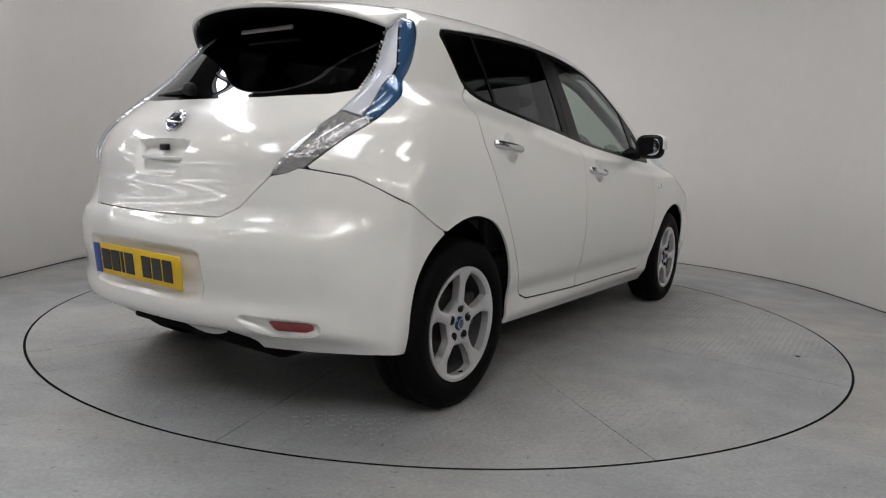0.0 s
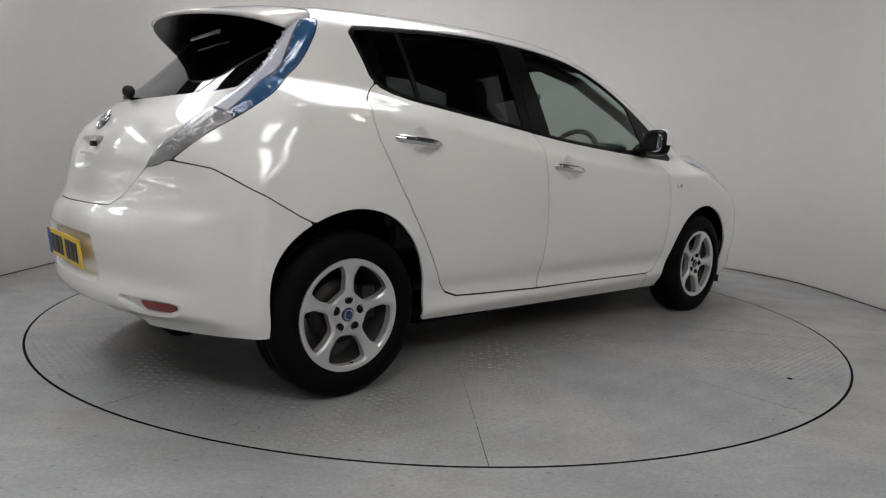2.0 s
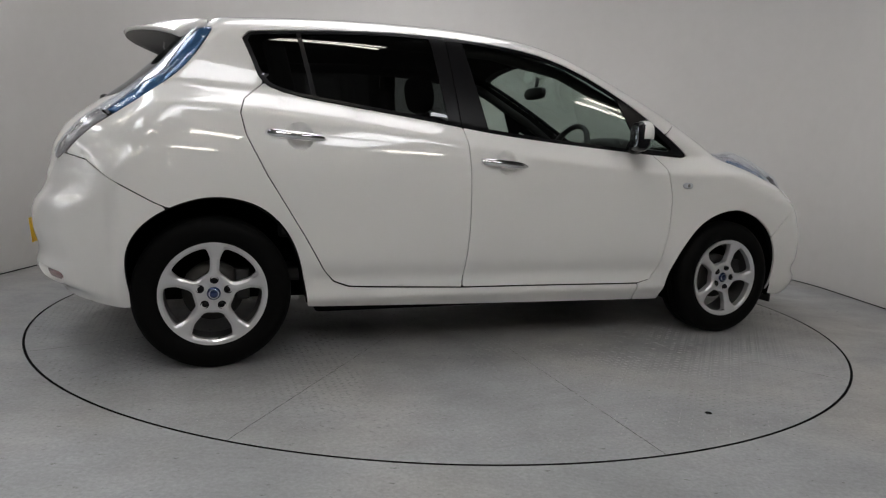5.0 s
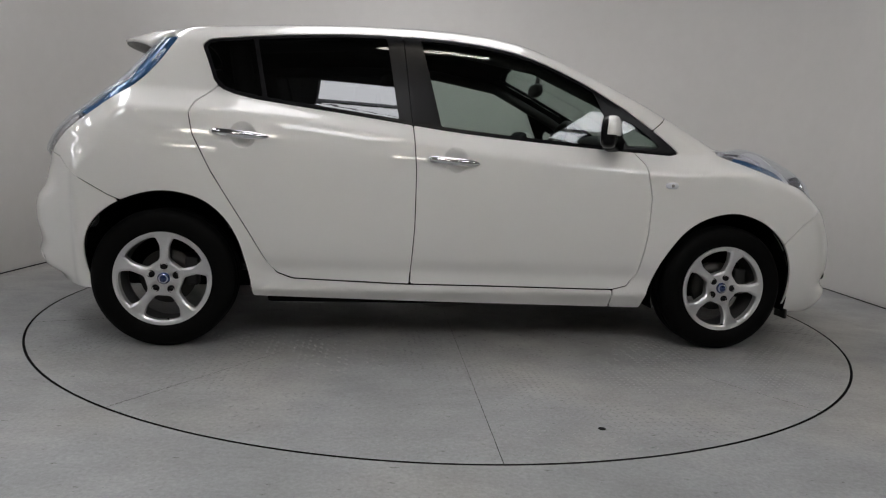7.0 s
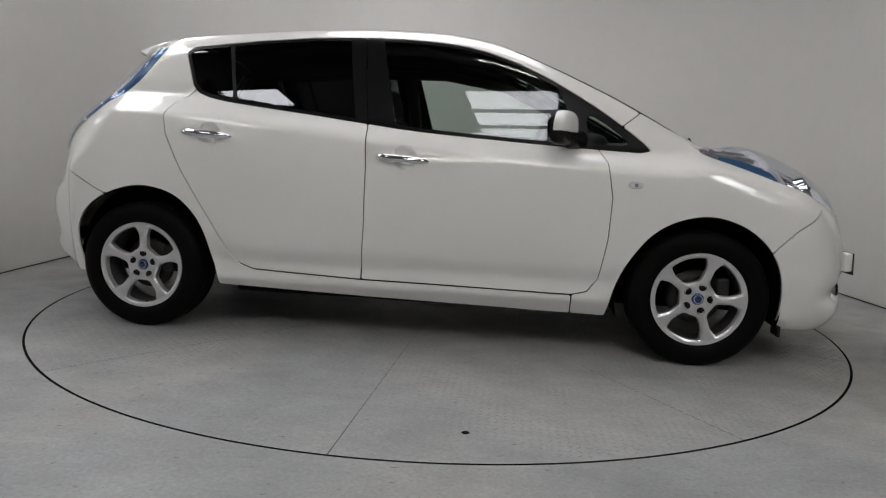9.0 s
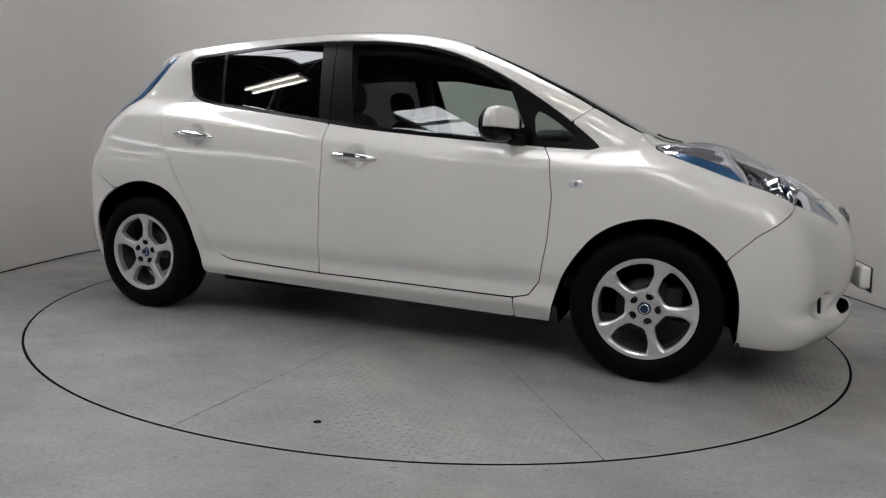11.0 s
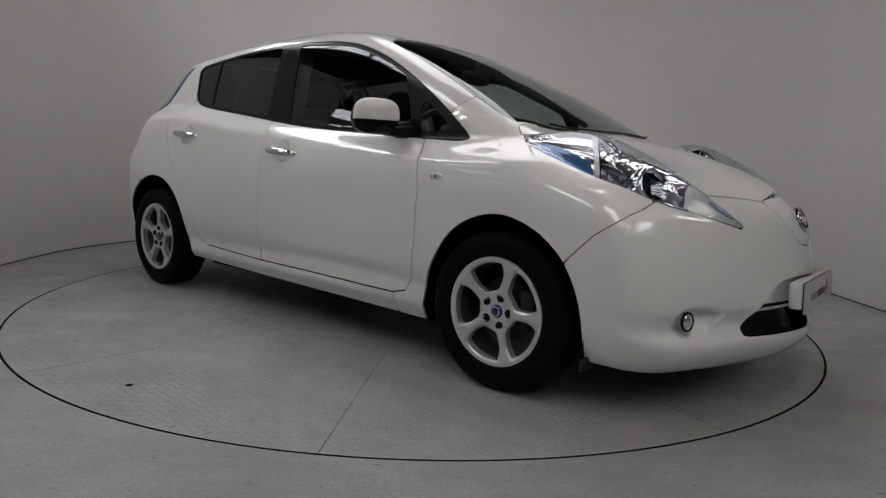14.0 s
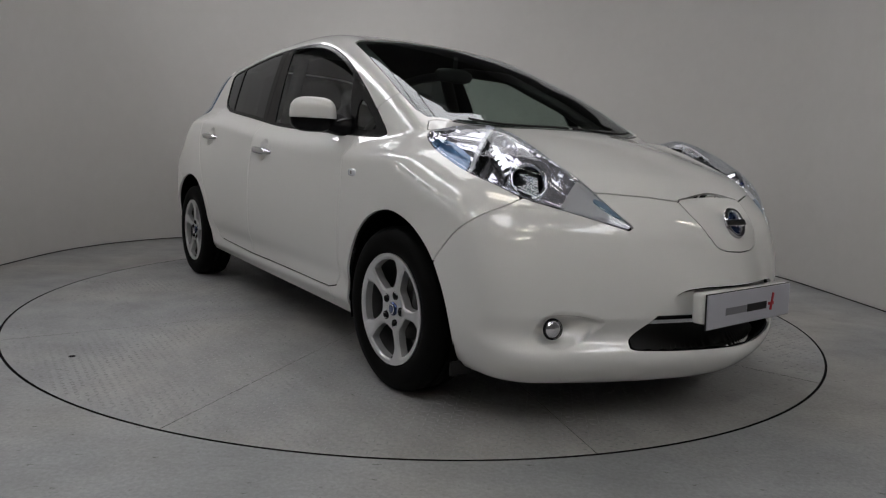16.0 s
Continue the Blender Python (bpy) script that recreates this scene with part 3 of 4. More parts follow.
class Skin:
    """The right half of the car's skin as triangles, its normals, and the distances of its points to the panels' outlines."""

    def __init__(self, step):
        g = skin_grid(step)
        n, k = g.shape[:2]
        self.p = g.reshape(-1, 3)
        i = np.arange(n - 1)[:, None] * k + np.arange(k - 1)[None, :]
        i = i.ravel()
        t = np.concatenate([np.stack([i, i + 1, i + k + 1], 1), np.stack([i, i + k + 1, i + k], 1)])
        p = self.p
        area = np.linalg.norm(np.cross(p[t[:, 1]] - p[t[:, 0]], p[t[:, 2]] - p[t[:, 0]]), axis=1)
        t = t[area > 1e-9]
        c = p[t]
        nrm = np.cross(c[:, 1] - c[:, 0], c[:, 2] - c[:, 0])
        flip = np.einsum("ij,ij->i", nrm, c.mean(1) - np.array([0, 0, .6]) - (c.mean(1) * (1, 0, 0)).clip(-1.4, 1.5)) < 0
        t[flip] = t[flip][:, ::-1]
        self.t = t
        x, y, z = p[:, 0], -p[:, 1], p[:, 2]
        side = lambda o: inside(x, z, o)
        above = lambda o: np.maximum(inside(x, y, o), .62 - z)
        front = lambda o: np.maximum(inside(y, z, o), 1.7 - x)
        rear = lambda o: np.maximum(inside(y, z, o), x + 1.345)
        self.d = d = dict(glass=np.maximum(side(SIDE_GLASS), .45 - y), arch_r=np.maximum(side(ARCH_REAR), .5 - y), arch_f=np.maximum(side(ARCH_FRONT), .5 - y),
                      fdoor=side(FRONT_DOOR), rdoor=side(REAR_DOOR), sill=side(SILL), fender=side(FENDER), nose=side(NOSE), tail=side(TAIL_BUMPER),
                      screen=above(SCREEN), bonnet=above(BONNET), lamp=above(HEADLAMP), roof=np.maximum(above(ROOF_PANEL), 1.2 - z), flap=front(FLAP), grille=front(GRILLE), fog=front(FOG),
                      tlamp=np.maximum(rear(TAIL_LAMP), (x - table(z, LAMP_EDGE)) * .75), split=rear(TAIL_SPLIT), hatch=rear(HATCH), rglass=rear(REAR_GLASS), nook=rear(PLATE_NOOK), grip=rear(HATCH_GRIP),
                      cup_r=np.hypot((x + 1.005) / 1.0, z - .975) - .060, cup_f=np.hypot(x + .035, z - .902) - .060, pocket=np.maximum(rear(POCKET), x + 1.8),
                      refl=np.maximum(rear([(.545, .388), (.665, .385), (.672, .365), (.645, .350), (.565, .352)]), x + 1.8),
                      skirt=np.maximum(rear([(-.1, .345), (.40, .345), (.45, .30), (.5, .1), (-.1, .1)]), x + 1.7),
                      low=table(x, [(-2.2, .285), (-1.7, .268), (-.96, .238), (.95, .198), (1.7, .19), (2.3, .165)]) - z)
        d["roof_gap"] = d["roof"] + .0016
        e = 2e-3
        grad = np.stack([skin(p + e * np.eye(3)[k]) - skin(p - e * np.eye(3)[k]) for k in range(3)], 1)
        self.n = grad / np.linalg.norm(grad, axis=1)[:, None]

    def cut(self, keep, without=(), gap=.002, raise_by=None, extra=None):
        f = np.full(len(self.p), -1.0)
        for k in keep:
            f = np.maximum(f, self.d[k] + gap)
        for k in without:
            f = np.maximum(f, (.0001 if k in ("fog", "grip", "nook", "cup_f", "cup_r", "pocket") else gap) - self.d[k])
        f = np.maximum(f, self.d["low"])
        if extra is not None:
            f = np.maximum(f, extra)
        lift = np.zeros(len(self.p)) if raise_by is None else raise_by
        data = np.concatenate([self.p + self.n * lift[:, None], self.n], 1)
        v, t = clip(data, self.t, f)
        return v[:, :3], t, v[:, 3:]

    def panel(self, name, parent, mat, keep, without=(), both=False, label="", depth=.010, **more):
        """One panel across the car (both), or a pair of panels, right and left."""
        p, t, n = self.cut(keep, without, **more)
        flip = np.array([1, -1, 1.0])
        if both:
            q = np.concatenate([p, p * flip])
            m = np.concatenate([n, n * flip])
            f = np.concatenate([t, t[:, ::-1] + len(p)])
            key = np.round(q, 4)
            key[np.abs(key[:, 1]) < 6e-4, 1] = 0
            _, first, back = np.unique(key, axis=0, return_index=True, return_inverse=True)
            q, m, f = q[first], m[first], back.reshape(-1)[f]
            f = f[(f[:, 0] != f[:, 1]) & (f[:, 1] != f[:, 2]) & (f[:, 0] != f[:, 2])]
            return [part(name, sheet(name, q, f, m, depth, mat), None, parent, label)]
        out = []
        for s in (0, 1):
            if s:
                p, n, t = p * flip, n * flip, t[:, ::-1]
            out.append(part(name, sheet(name, p, t, n, depth, mat), None, parent, label))
        return out


def dish(d, depth, width):
    """How far a hollow sinks: nothing at its rim, depth inside."""
    return -depth * step01(-d / width)


def build_body(car):
    s = Skin(.0105)
    d = s.d
    wide = .0024 + .0014 * step01((.37 - s.p[:, 2]) / .02)
    fd = s.panel("front_door", car, PAINT, ("fdoor",), ("glass", "cup_f", "arch_f"), gap=wide)
    rd = s.panel("rear_door", car, PAINT, ("rdoor",), ("glass", "cup_r", "arch_r"), gap=wide)
    for door, key in ((fd, "cup_f"), (rd, "cup_r")):
        for ob, made in zip(door, s.panel("handle_cup", None, PAINT, (key,), (), gap=-.0002, depth=0, raise_by=dish(d[key], .030, .026))):
            made.parent = ob
    s.panel("front_wing", car, PAINT, ("fender",), ("glass", "fdoor", "arch_f", "nose", "lamp", "bonnet", "screen"))
    s.panel("rear_quarter", car, PAINT, (), ("glass", "fdoor", "rdoor", "fender", "nose", "arch_f", "arch_r", "screen", "bonnet", "roof_gap", "tlamp", "hatch", "tail"), gap=wide)
    s.panel("roof_panel", car, PAINT, ("roof",), ("screen", "hatch"), True, gap=.0003)
    s.panel("bonnet", car, PAINT, ("bonnet",), ("lamp", "screen", "flap"), True)
    s.panel("front_bumper", car, PAINT, ("nose",), ("bonnet", "lamp", "flap", "grille", "fog", "arch_f"), True, label="pearl white front bumper with a wide lower mouth")
    flap = s.panel("charge_flap", car, PAINT, ("flap",), (), True, "pearl white charging flap with a round badge")[0]
    hatch = s.panel("tailgate", car, PAINT, ("hatch",), ("rglass", "tlamp", "grip"), True)[0]
    for o in s.panel("grip_hollow", None, PAINT, ("grip",), (), True, gap=-.0002, depth=0, raise_by=dish(d["grip"], .028, .02)):
        o.parent = hatch
    s.panel("rear_bumper", car, PAINT, ("tail",), ("hatch", "tlamp", "arch_r", "nook", "pocket", "skirt"), True, label="pearl white rear bumper with a sunken number plate")
    s.panel("plate_hollow", car, PAINT, ("nook",), (), True, gap=-.0002, depth=0, raise_by=dish(d["nook"], .022, .03))
    across = -s.p[:, 1]
    teeth = table(across, [(-.2, .33), (.0, .335), (.12, .33), (.19, .292), (.27, .288), (.335, .305), (.38, .325), (.43, .318), (.6, .30)])
    s.panel("rear_valance", car, PAINT, ("skirt",), (), True, "white lower edge of the rear bumper with two teeth", gap=.0005, extra=teeth - s.p[:, 2], raise_by=-.012 * step01((.345 - s.p[:, 2]) / .03), depth=.02)
    s.panel("reflector_pocket", car, PAINT, ("pocket",), (), gap=-.0002, depth=0, raise_by=dish(d["pocket"], .022, .018))
    s.panel("rear_skirt", car, PLASTIC, ("skirt",), (), True, "black plastic skirt under the rear bumper", raise_by=np.full(len(s.p), -.06))
    s.panel("rear_reflector", car, RED, ("refl",), (), label="dark red rear reflector", gap=-.001, raise_by=np.full(len(s.p), -.010), depth=.016)

    # glazing: a black surround with panes let into it
    x, z = s.p[:, 0], s.p[:, 2]
    lean = lambda xa, za, xb, zb: (x - xa) - (z - za) * (xb - xa) / (zb - za)
    quarter = lean(-.985, 1.43, -.925, 1.14)
    pillar_a, pillar_b, pillar_m = lean(-.365, 1.47, -.30, 1.07), lean(-.20, 1.48, -.095, 1.04), lean(-.285, 1.48, -.238, 1.06)
    front_post = lean(.655, 1.28, .80, .99)
    edge = d["glass"] + .017
    holes = [np.maximum(edge, quarter + .008), np.maximum(edge, np.maximum(.012 - quarter, pillar_a)), np.maximum(edge, np.maximum(-pillar_b, front_post)),
             np.maximum(edge + .008, inside(x, z, rounded([(.80, 1.145), (.87, 1.118), (1.0, 1.025), (1.0, 1.0), (.87, .998), (.82, 1.01)], 1)))]
    surround = np.maximum.reduce([-h for h in holes])
    s.panel("front_surround", car, TRIM, ("glass",), (), extra=np.maximum(surround, .002 - pillar_m), label="black front window surround and door post")
    s.panel("rear_surround", car, TRIM, ("glass",), (), extra=np.maximum(surround, pillar_m + .002), label="black rear window surround and door post")
    sink = np.full(len(s.p), -.004)
    for name, h, mat in (("rear_quarter_pane", holes[0], PRIVACY), ("rear_door_pane", holes[1], PRIVACY), ("front_door_pane", holes[2], GLASS), ("front_quarter_pane", holes[3], GLASS)):
        for i, ob in enumerate(s.panel(name, car, mat, ("glass",), (), extra=h - .004, depth=0, raise_by=sink)):
            ob.visible_shadow = False
            if "door" in name:
                ob.parent = (fd if "front" in name else rd)[i]
    for ob in s.panel("windscreen", car, SCREEN_GLASS, ("screen",), (), True, "tinted curved windscreen", depth=0, raise_by=sink):
        ob.visible_shadow = False
    s.panel("windscreen_frit", car, TRIM, ("screen",), (), True, extra=-(d["screen"] + .045), depth=0, raise_by=sink - .006)
    for ob in s.panel("rear_window", car, REAR_SCREEN, ("rglass",), (), True, "dark tinted rear window", depth=0, raise_by=sink):
        ob.visible_shadow = False
    s.panel("rear_window_frit", car, TRIM, ("rglass",), (), True, extra=-(d["rglass"] + .05), depth=0, raise_by=sink - .006)

    # tail lamps: a blue outer band, a crystal inner band and a smoked lower tip under one cover
    y = -s.p[:, 1]
    lamps = s.panel("tail_lamp", car, LENS, ("tlamp",), (), label="tall tail lamp with a clear cover", depth=.03, raise_by=.022 * step01((.004 - d["tlamp"]) / .03))
    for ob in lamps:
        ob.visible_shadow = False
    sunk = lambda v: np.full(len(s.p), v)

    def inside_lamp(lamps, *args, **more):
        for ob, made in zip(lamps, s.panel(args[0], None, *args[1:], **more)):
            made.parent = ob

    inside_lamp(lamps, "blue_band", BLUE, ("tlamp", "split"), (), extra=-(z - 1.035), label="deep blue band", gap=.0006, depth=.02, raise_by=.010 * step01((.004 - d["tlamp"]) / .02))
    inside_lamp(lamps, "crystal_band", CRYSTAL, ("tlamp",), (), extra=np.maximum(1.055 - z - (y - .6) * .3, -(d["split"] - .003)), label="clear crystal band", gap=.0006, depth=.02, raise_by=.013 * step01((.004 - d["tlamp"]) / .02))
    inside_lamp(lamps, "lower_tip", SMOKE, ("tlamp",), (), extra=np.maximum(z - 1.05 + (y - .6) * .3, -(d["split"] - .003)), label="smoked silver tip", gap=.0006, depth=.02, raise_by=.010 * step01((.004 - d["tlamp"]) / .02))

    # a row of small studs where the crystal band meets the blue one
    for z0 in (1.13, 1.18, 1.23, 1.28, 1.33, 1.38):
        y0 = float(np.interp(z0, [q[1] for q in TAIL_SPLIT[6:0:-1]], [q[0] for q in TAIL_SPLIT[6:0:-1]])) + .006
        at = skin_points(np.array([[-1.0, -y0, z0]]), np.array([[-2.2, -y0, z0]]))[0]
        for sy, ob in zip((-1, 1), lamps):
            part("lamp_stud", blob((.014, .009, .010), (at[0] - .009, sy * y0, z0 + .006), 2.4), CRYSTAL, ob)

    # headlamps: a slatted side bowl over a blue wedge, a divider, a deep main bowl with two lamps, a satin tip and a bulging clear cover
    x, y = s.p[:, 0], -s.p[:, 1]
    div = (x - 1.555) - (y - .54) * (1.705 - 1.555) / (.78 - .54)
    wedge = inside(x, y, [(1.42, .705), (1.54, .712), (1.645, .725), (1.70, .79), (1.5, .79), (1.40, .742)])
    swell = .028 * step01(-d["lamp"] / .065)
    lamps = s.panel("headlamp", car, LENS, ("lamp",), (), label="large swept headlamp with a clear cover", depth=.012, raise_by=.003 + swell)
    for ob in lamps:
        ob.visible_shadow = False
    inside_lamp(lamps, "lamp_bowl", REFLECTOR, ("lamp",), (), label="bright reflector bowl", depth=0, extra=np.maximum(.006 - div, x - 1.955 - (y - .55) * .35), raise_by=dish(d["lamp"], .060, .05) + swell * .3)
    inside_lamp(lamps, "side_bowl", REFLECTOR, ("lamp",), (), label="slatted bright side bowl", depth=0, extra=np.maximum(.006 + div, -wedge),
                raise_by=dish(d["lamp"], .014, .02) + swell * .5 - .010 * step01(.5 + 1.6 * np.sin((y + .18 * x) * 120)))
    inside_lamp(lamps, "blue_wedge", BLUE, ("lamp",), (), label="blue wedge", depth=.01, extra=np.maximum(wedge, .006 + div), raise_by=swell * .5 - .004)
    inside_lamp(lamps, "lamp_divider", SATIN, ("lamp",), (), depth=.04, extra=np.abs(div) - .009, raise_by=swell * .7, label="silver divider")
    inside_lamp(lamps, "divider_groove", TRIM, ("lamp",), (), depth=.03, extra=np.abs(div - .013) - .005, raise_by=swell * .4)
    marker = np.hypot((x - 2.035) / 2.4, (y - .466 + (x - 2.035) * .75)) - .016
    inside_lamp(lamps, "tip_plate", SATIN, ("lamp",), (), depth=.03, extra=np.maximum(1.945 + (y - .55) * .35 - x, -marker), raise_by=swell * .4 - .004, label="satin silver tip plate")
    inside_lamp(lamps, "marker_lens", PALE_BLUE, ("lamp",), (), depth=.01, extra=marker, raise_by=swell * .6 + .001, label="pale blue marker lens")
    ledge = (y - .625) - (x - 1.58) * .25
    inside_lamp(lamps, "lamp_ledge", CHROME, ("lamp",), (), depth=.035, extra=np.maximum.reduce([np.abs(ledge) - .017, .016 - div, x - 1.79]), raise_by=swell * .3 - .014 - .006 * step01(.5 + 2.5 * np.sin(x * 230)), label="stepped chrome ledge")
    for sy, ob in zip((-1, 1), lamps):
        at = pose(1.835, sy * .640, .822, 0, 66, sy * 22)
        part("projector", lathe([(.0001, .022), (.022, .018), (.040, .004), (.046, -.012), (.05, -.05)], at, 36), TRIM, ob, "dark glossy headlamp projector")
        part("projector_ring", lathe([(.046, -.014), (.050, .010), (.056, .026), (.064, .028), (.069, .016), (.070, -.04)], at, 44), CHROME, ob, "deep chrome ring")
        part("projector_bulb", blob((.030, .030, .022), (1.850, sy * .645, .838), 2.2), BADGE_BLUE, ob)
        part("high_beam", lathe([(.0001, -.024), (.022, -.014), (.038, .004), (.043, .012), (.047, .006)], pose(1.635, sy * .572, .948, 0, 48, sy * 20), 30), REFLECTOR, ob, "small high beam bowl")
        part("high_beam_bulb", blob((.02, .02, .03), (1.640, sy * .574, .952), 2.2), CRYSTAL, ob)

    # mouth of the front bumper
    back = np.full(len(s.p), -.026)
    s.panel("mouth_panel", car, PAINT, ("grille",), (), True, gap=-.01, extra=.405 - z, depth=.03, raise_by=back)
    s.panel("mouth_trim", car, CHROME, ("grille",), (), True, gap=-.01, extra=np.maximum(np.abs(z - .381) - .0065, -s.p[:, 1] - .36), depth=.02, raise_by=back)
    s.panel("mouth_slot", car, TRIM, ("grille",), (), True, gap=-.01, extra=np.maximum(np.abs(z - .395) - .009, -s.p[:, 1] - .37), depth=.02, raise_by=back - .006)
    s.panel("mouth_mesh", car, PLASTIC, ("grille",), (), True, gap=-.02, extra=z - .376, depth=0, raise_by=np.full(len(s.p), -.075), label="black mesh deep in the mouth")
    s.panel("fog_hollow", car, PAINT, ("fog",), (), gap=-.0002, depth=0, raise_by=dish(d["fog"], .045, .05))

    # dark inner shell behind the joints, open at the windows and arches
    c = Skin(.03)
    c.panel("inner_shell", car, SHELL, (), ("glass", "screen", "rglass", "arch_r", "arch_f", "grille", "lamp", "grip", "nook", "pocket", "fog", "skirt", "tlamp", "cup_f", "cup_r"), True, gap=-.004, depth=0, raise_by=np.full(len(c.p), -.012))
    return fd, rd


def wheel_parts(wheel, turn):
    """A wheel round its own y axis, its outer face towards -y."""
    m = pose(0, 0, 0, 90)
    tyre = part("tyre", lathe([(.212, -.085), (.225, -.098), (.255, -.104), (.285, -.100), (.306, -.086), (.313, -.074), (.316, -.05), (.316, -.028), (.309, -.028), (.309, -.022), (.316, -.022),
                               (.316, .022), (.309, .022), (.309, .028), (.316, .028), (.316, .05), (.313, .074), (.306, .086), (.285, .100), (.255, .104), (.225, .098), (.212, .085)], m.inverted(), 96), RUBBER, wheel, "black road tyre")
    rim = part("rim", lathe([(.2135, -.084), (.207, -.080), (.200, -.06), (.190, .03), (.206, .085), (.212, .088)], m.inverted(), 96), BARREL, wheel, "alloy rim barrel, its shade put into a dark grey")
    part("rim_lip", lathe([(.2135, -.0845), (.2095, -.0885), (.204, -.086), (.2005, -.066)], m.inverted(), 96), ALLOY, wheel, "silver alloy rim lip")
    # spoke face: a dished disc with five windows
    rr, aa = np.linspace(.0, .214, 66), np.linspace(0, 2 * math.pi, 241)[:-1]
    g = np.array([(r * math.cos(a), r * math.sin(a)) for r in rr for a in aa])
    k = len(aa)
    i = (np.arange(len(rr) - 1)[:, None] * k + np.arange(k)[None, :]).ravel()
    j = (np.arange(len(rr) - 1)[:, None] * k + (np.arange(k)[None, :] + 1) % k).ravel()
    t = np.concatenate([np.stack([i, i + k, j + k], 1), np.stack([i, j + k, j], 1)])
    r, a = np.hypot(g[:, 0], g[:, 1]), np.arctan2(g[:, 1], g[:, 0]) - radians(turn)
    off = (a + math.pi / 5) % (2 * math.pi / 5) - math.pi / 5
    away = np.abs(off)
    spoke = r * np.sin(away)
    half = .0185 + .013 * step01((r - .140) / .05) + .010 * step01((.10 - r) / .04)
    soft = .007
    window = soft * np.log(np.exp((half - spoke) / soft) + np.exp((.080 - r) / soft) + np.exp((r - .192) / soft))
    face = -.0865 + .010 * step01((.10 - r) / .06) - .008 * step01((r - .15) / .05) + .004 * np.clip(spoke / .03, 0, 1) * step01((.16 - r) / .05)
    face = face + .006 * (1 - step01(window / .010))
    v = np.stack([g[:, 0], face, g[:, 1]], 1)
    data = np.concatenate([v, np.stack([0 * r, -1 + 0 * r, 0 * r], 1)], 1)
    q, f = clip(data, t, -window)
    part("spoke_face", sheet("spoke_face", q[:, :3], f, q[:, 3:], .030, ALLOY), None, wheel)
    for n in range(5):
        b = radians(turn + 72 * n)
        part("wheel_nut", lathe([(.0001, .006), (.008, .006), (.010, 0), (.0125, -.002), (.0165, .0015), (.0175, -.004)], pose(.058 * math.cos(b), -.0795, .058 * math.sin(b), 90), 18), TRIM, wheel)
    cap = part("centre_cap", lathe([(.0001, .006), (.02, .005), (.0265, .001), (.028, -.006)], pose(0, -.079, 0, 90), 30), BADGE_BLUE, wheel, "small blue centre cap")
    part("cap_ring", lathe([(.016, .0065), (.019, .0075), (.021, .0065)], pose(0, -.079, 0, 90), 30), CHROME, wheel)
    part("brake_disc", lathe([(.03, -.01), (.125, -.01), (.125, .01), (.03, .01)], m.inverted(), 48, True), BRAKE, wheel)
    part("brake_caliper", box((.06, .06, .13), (.115, -.02, .03), .012), PLASTIC, wheel)
    part("valve", tube([(.018, -.07, -.193), (.02, -.088, -.185)], .004, 6), PLASTIC, wheel)
    part("hub_back", lathe([(.0001, -.0), (.075, -.0), (.08, .08), (.0001, .08)], m.inverted(), 24), SHELL, wheel)


def build_wheels(car):
    for x, turn in ((-1.35, 88), (1.35, 72)):
        for s in (-1, 1):
            w = new("wheel")
            w.parent = car
            w.matrix_basis = pose(x, s * .762, .316, 0, 0, 0 if s < 0 else 180)
            wheel_parts(w, turn)
        # arch liners
        for s in (-1, 1):
            prof = []
            for rad, yy in ((.40, -.775 if x < 0 else -.825), (.40, -.50), (.02, -.50)):
                prof.append((rad, yy))
            bm = bmesh.new()
            rings = []
            for a in np.linspace(*((-3, 183) if x < 0 else (-16, 196)), 40):
                rings.append([bm.verts.new((x + r * math.cos(radians(a)) * (.93 if r > .1 else 1), s * -yy, .312 + r * math.sin(radians(a)))) for r, yy in prof])
            for p, q in zip(rings, rings[1:]):
                for i in range(2):
                    bm.faces.new((p[i], p[i + 1], q[i + 1], q[i]))
            part("arch_liner", bm, LINER, car, "black wheel arch liner")


def ring_badge(at, turn, size, parent, name):
    b = new(name)
    b.parent = parent
    b.matrix_basis = pose(*at, *turn)
    tagged(b, "round chrome badge with a plain bar")
    part("badge_back", lathe([(.0001, .001), (size * .8, .001), (size * .9, -.004)], Matrix(), 36), BADGE_BLUE, b)
    part("badge_ring", lathe([(size * .72, .002), (size * .78, .008), (size * .92, .008), (size, 0)], Matrix(), 48), CHROME, b)
    part("badge_bar", box((size * .42, size * 2.05, .009), (0, 0, .005), .002), CHROME, b)
    return b


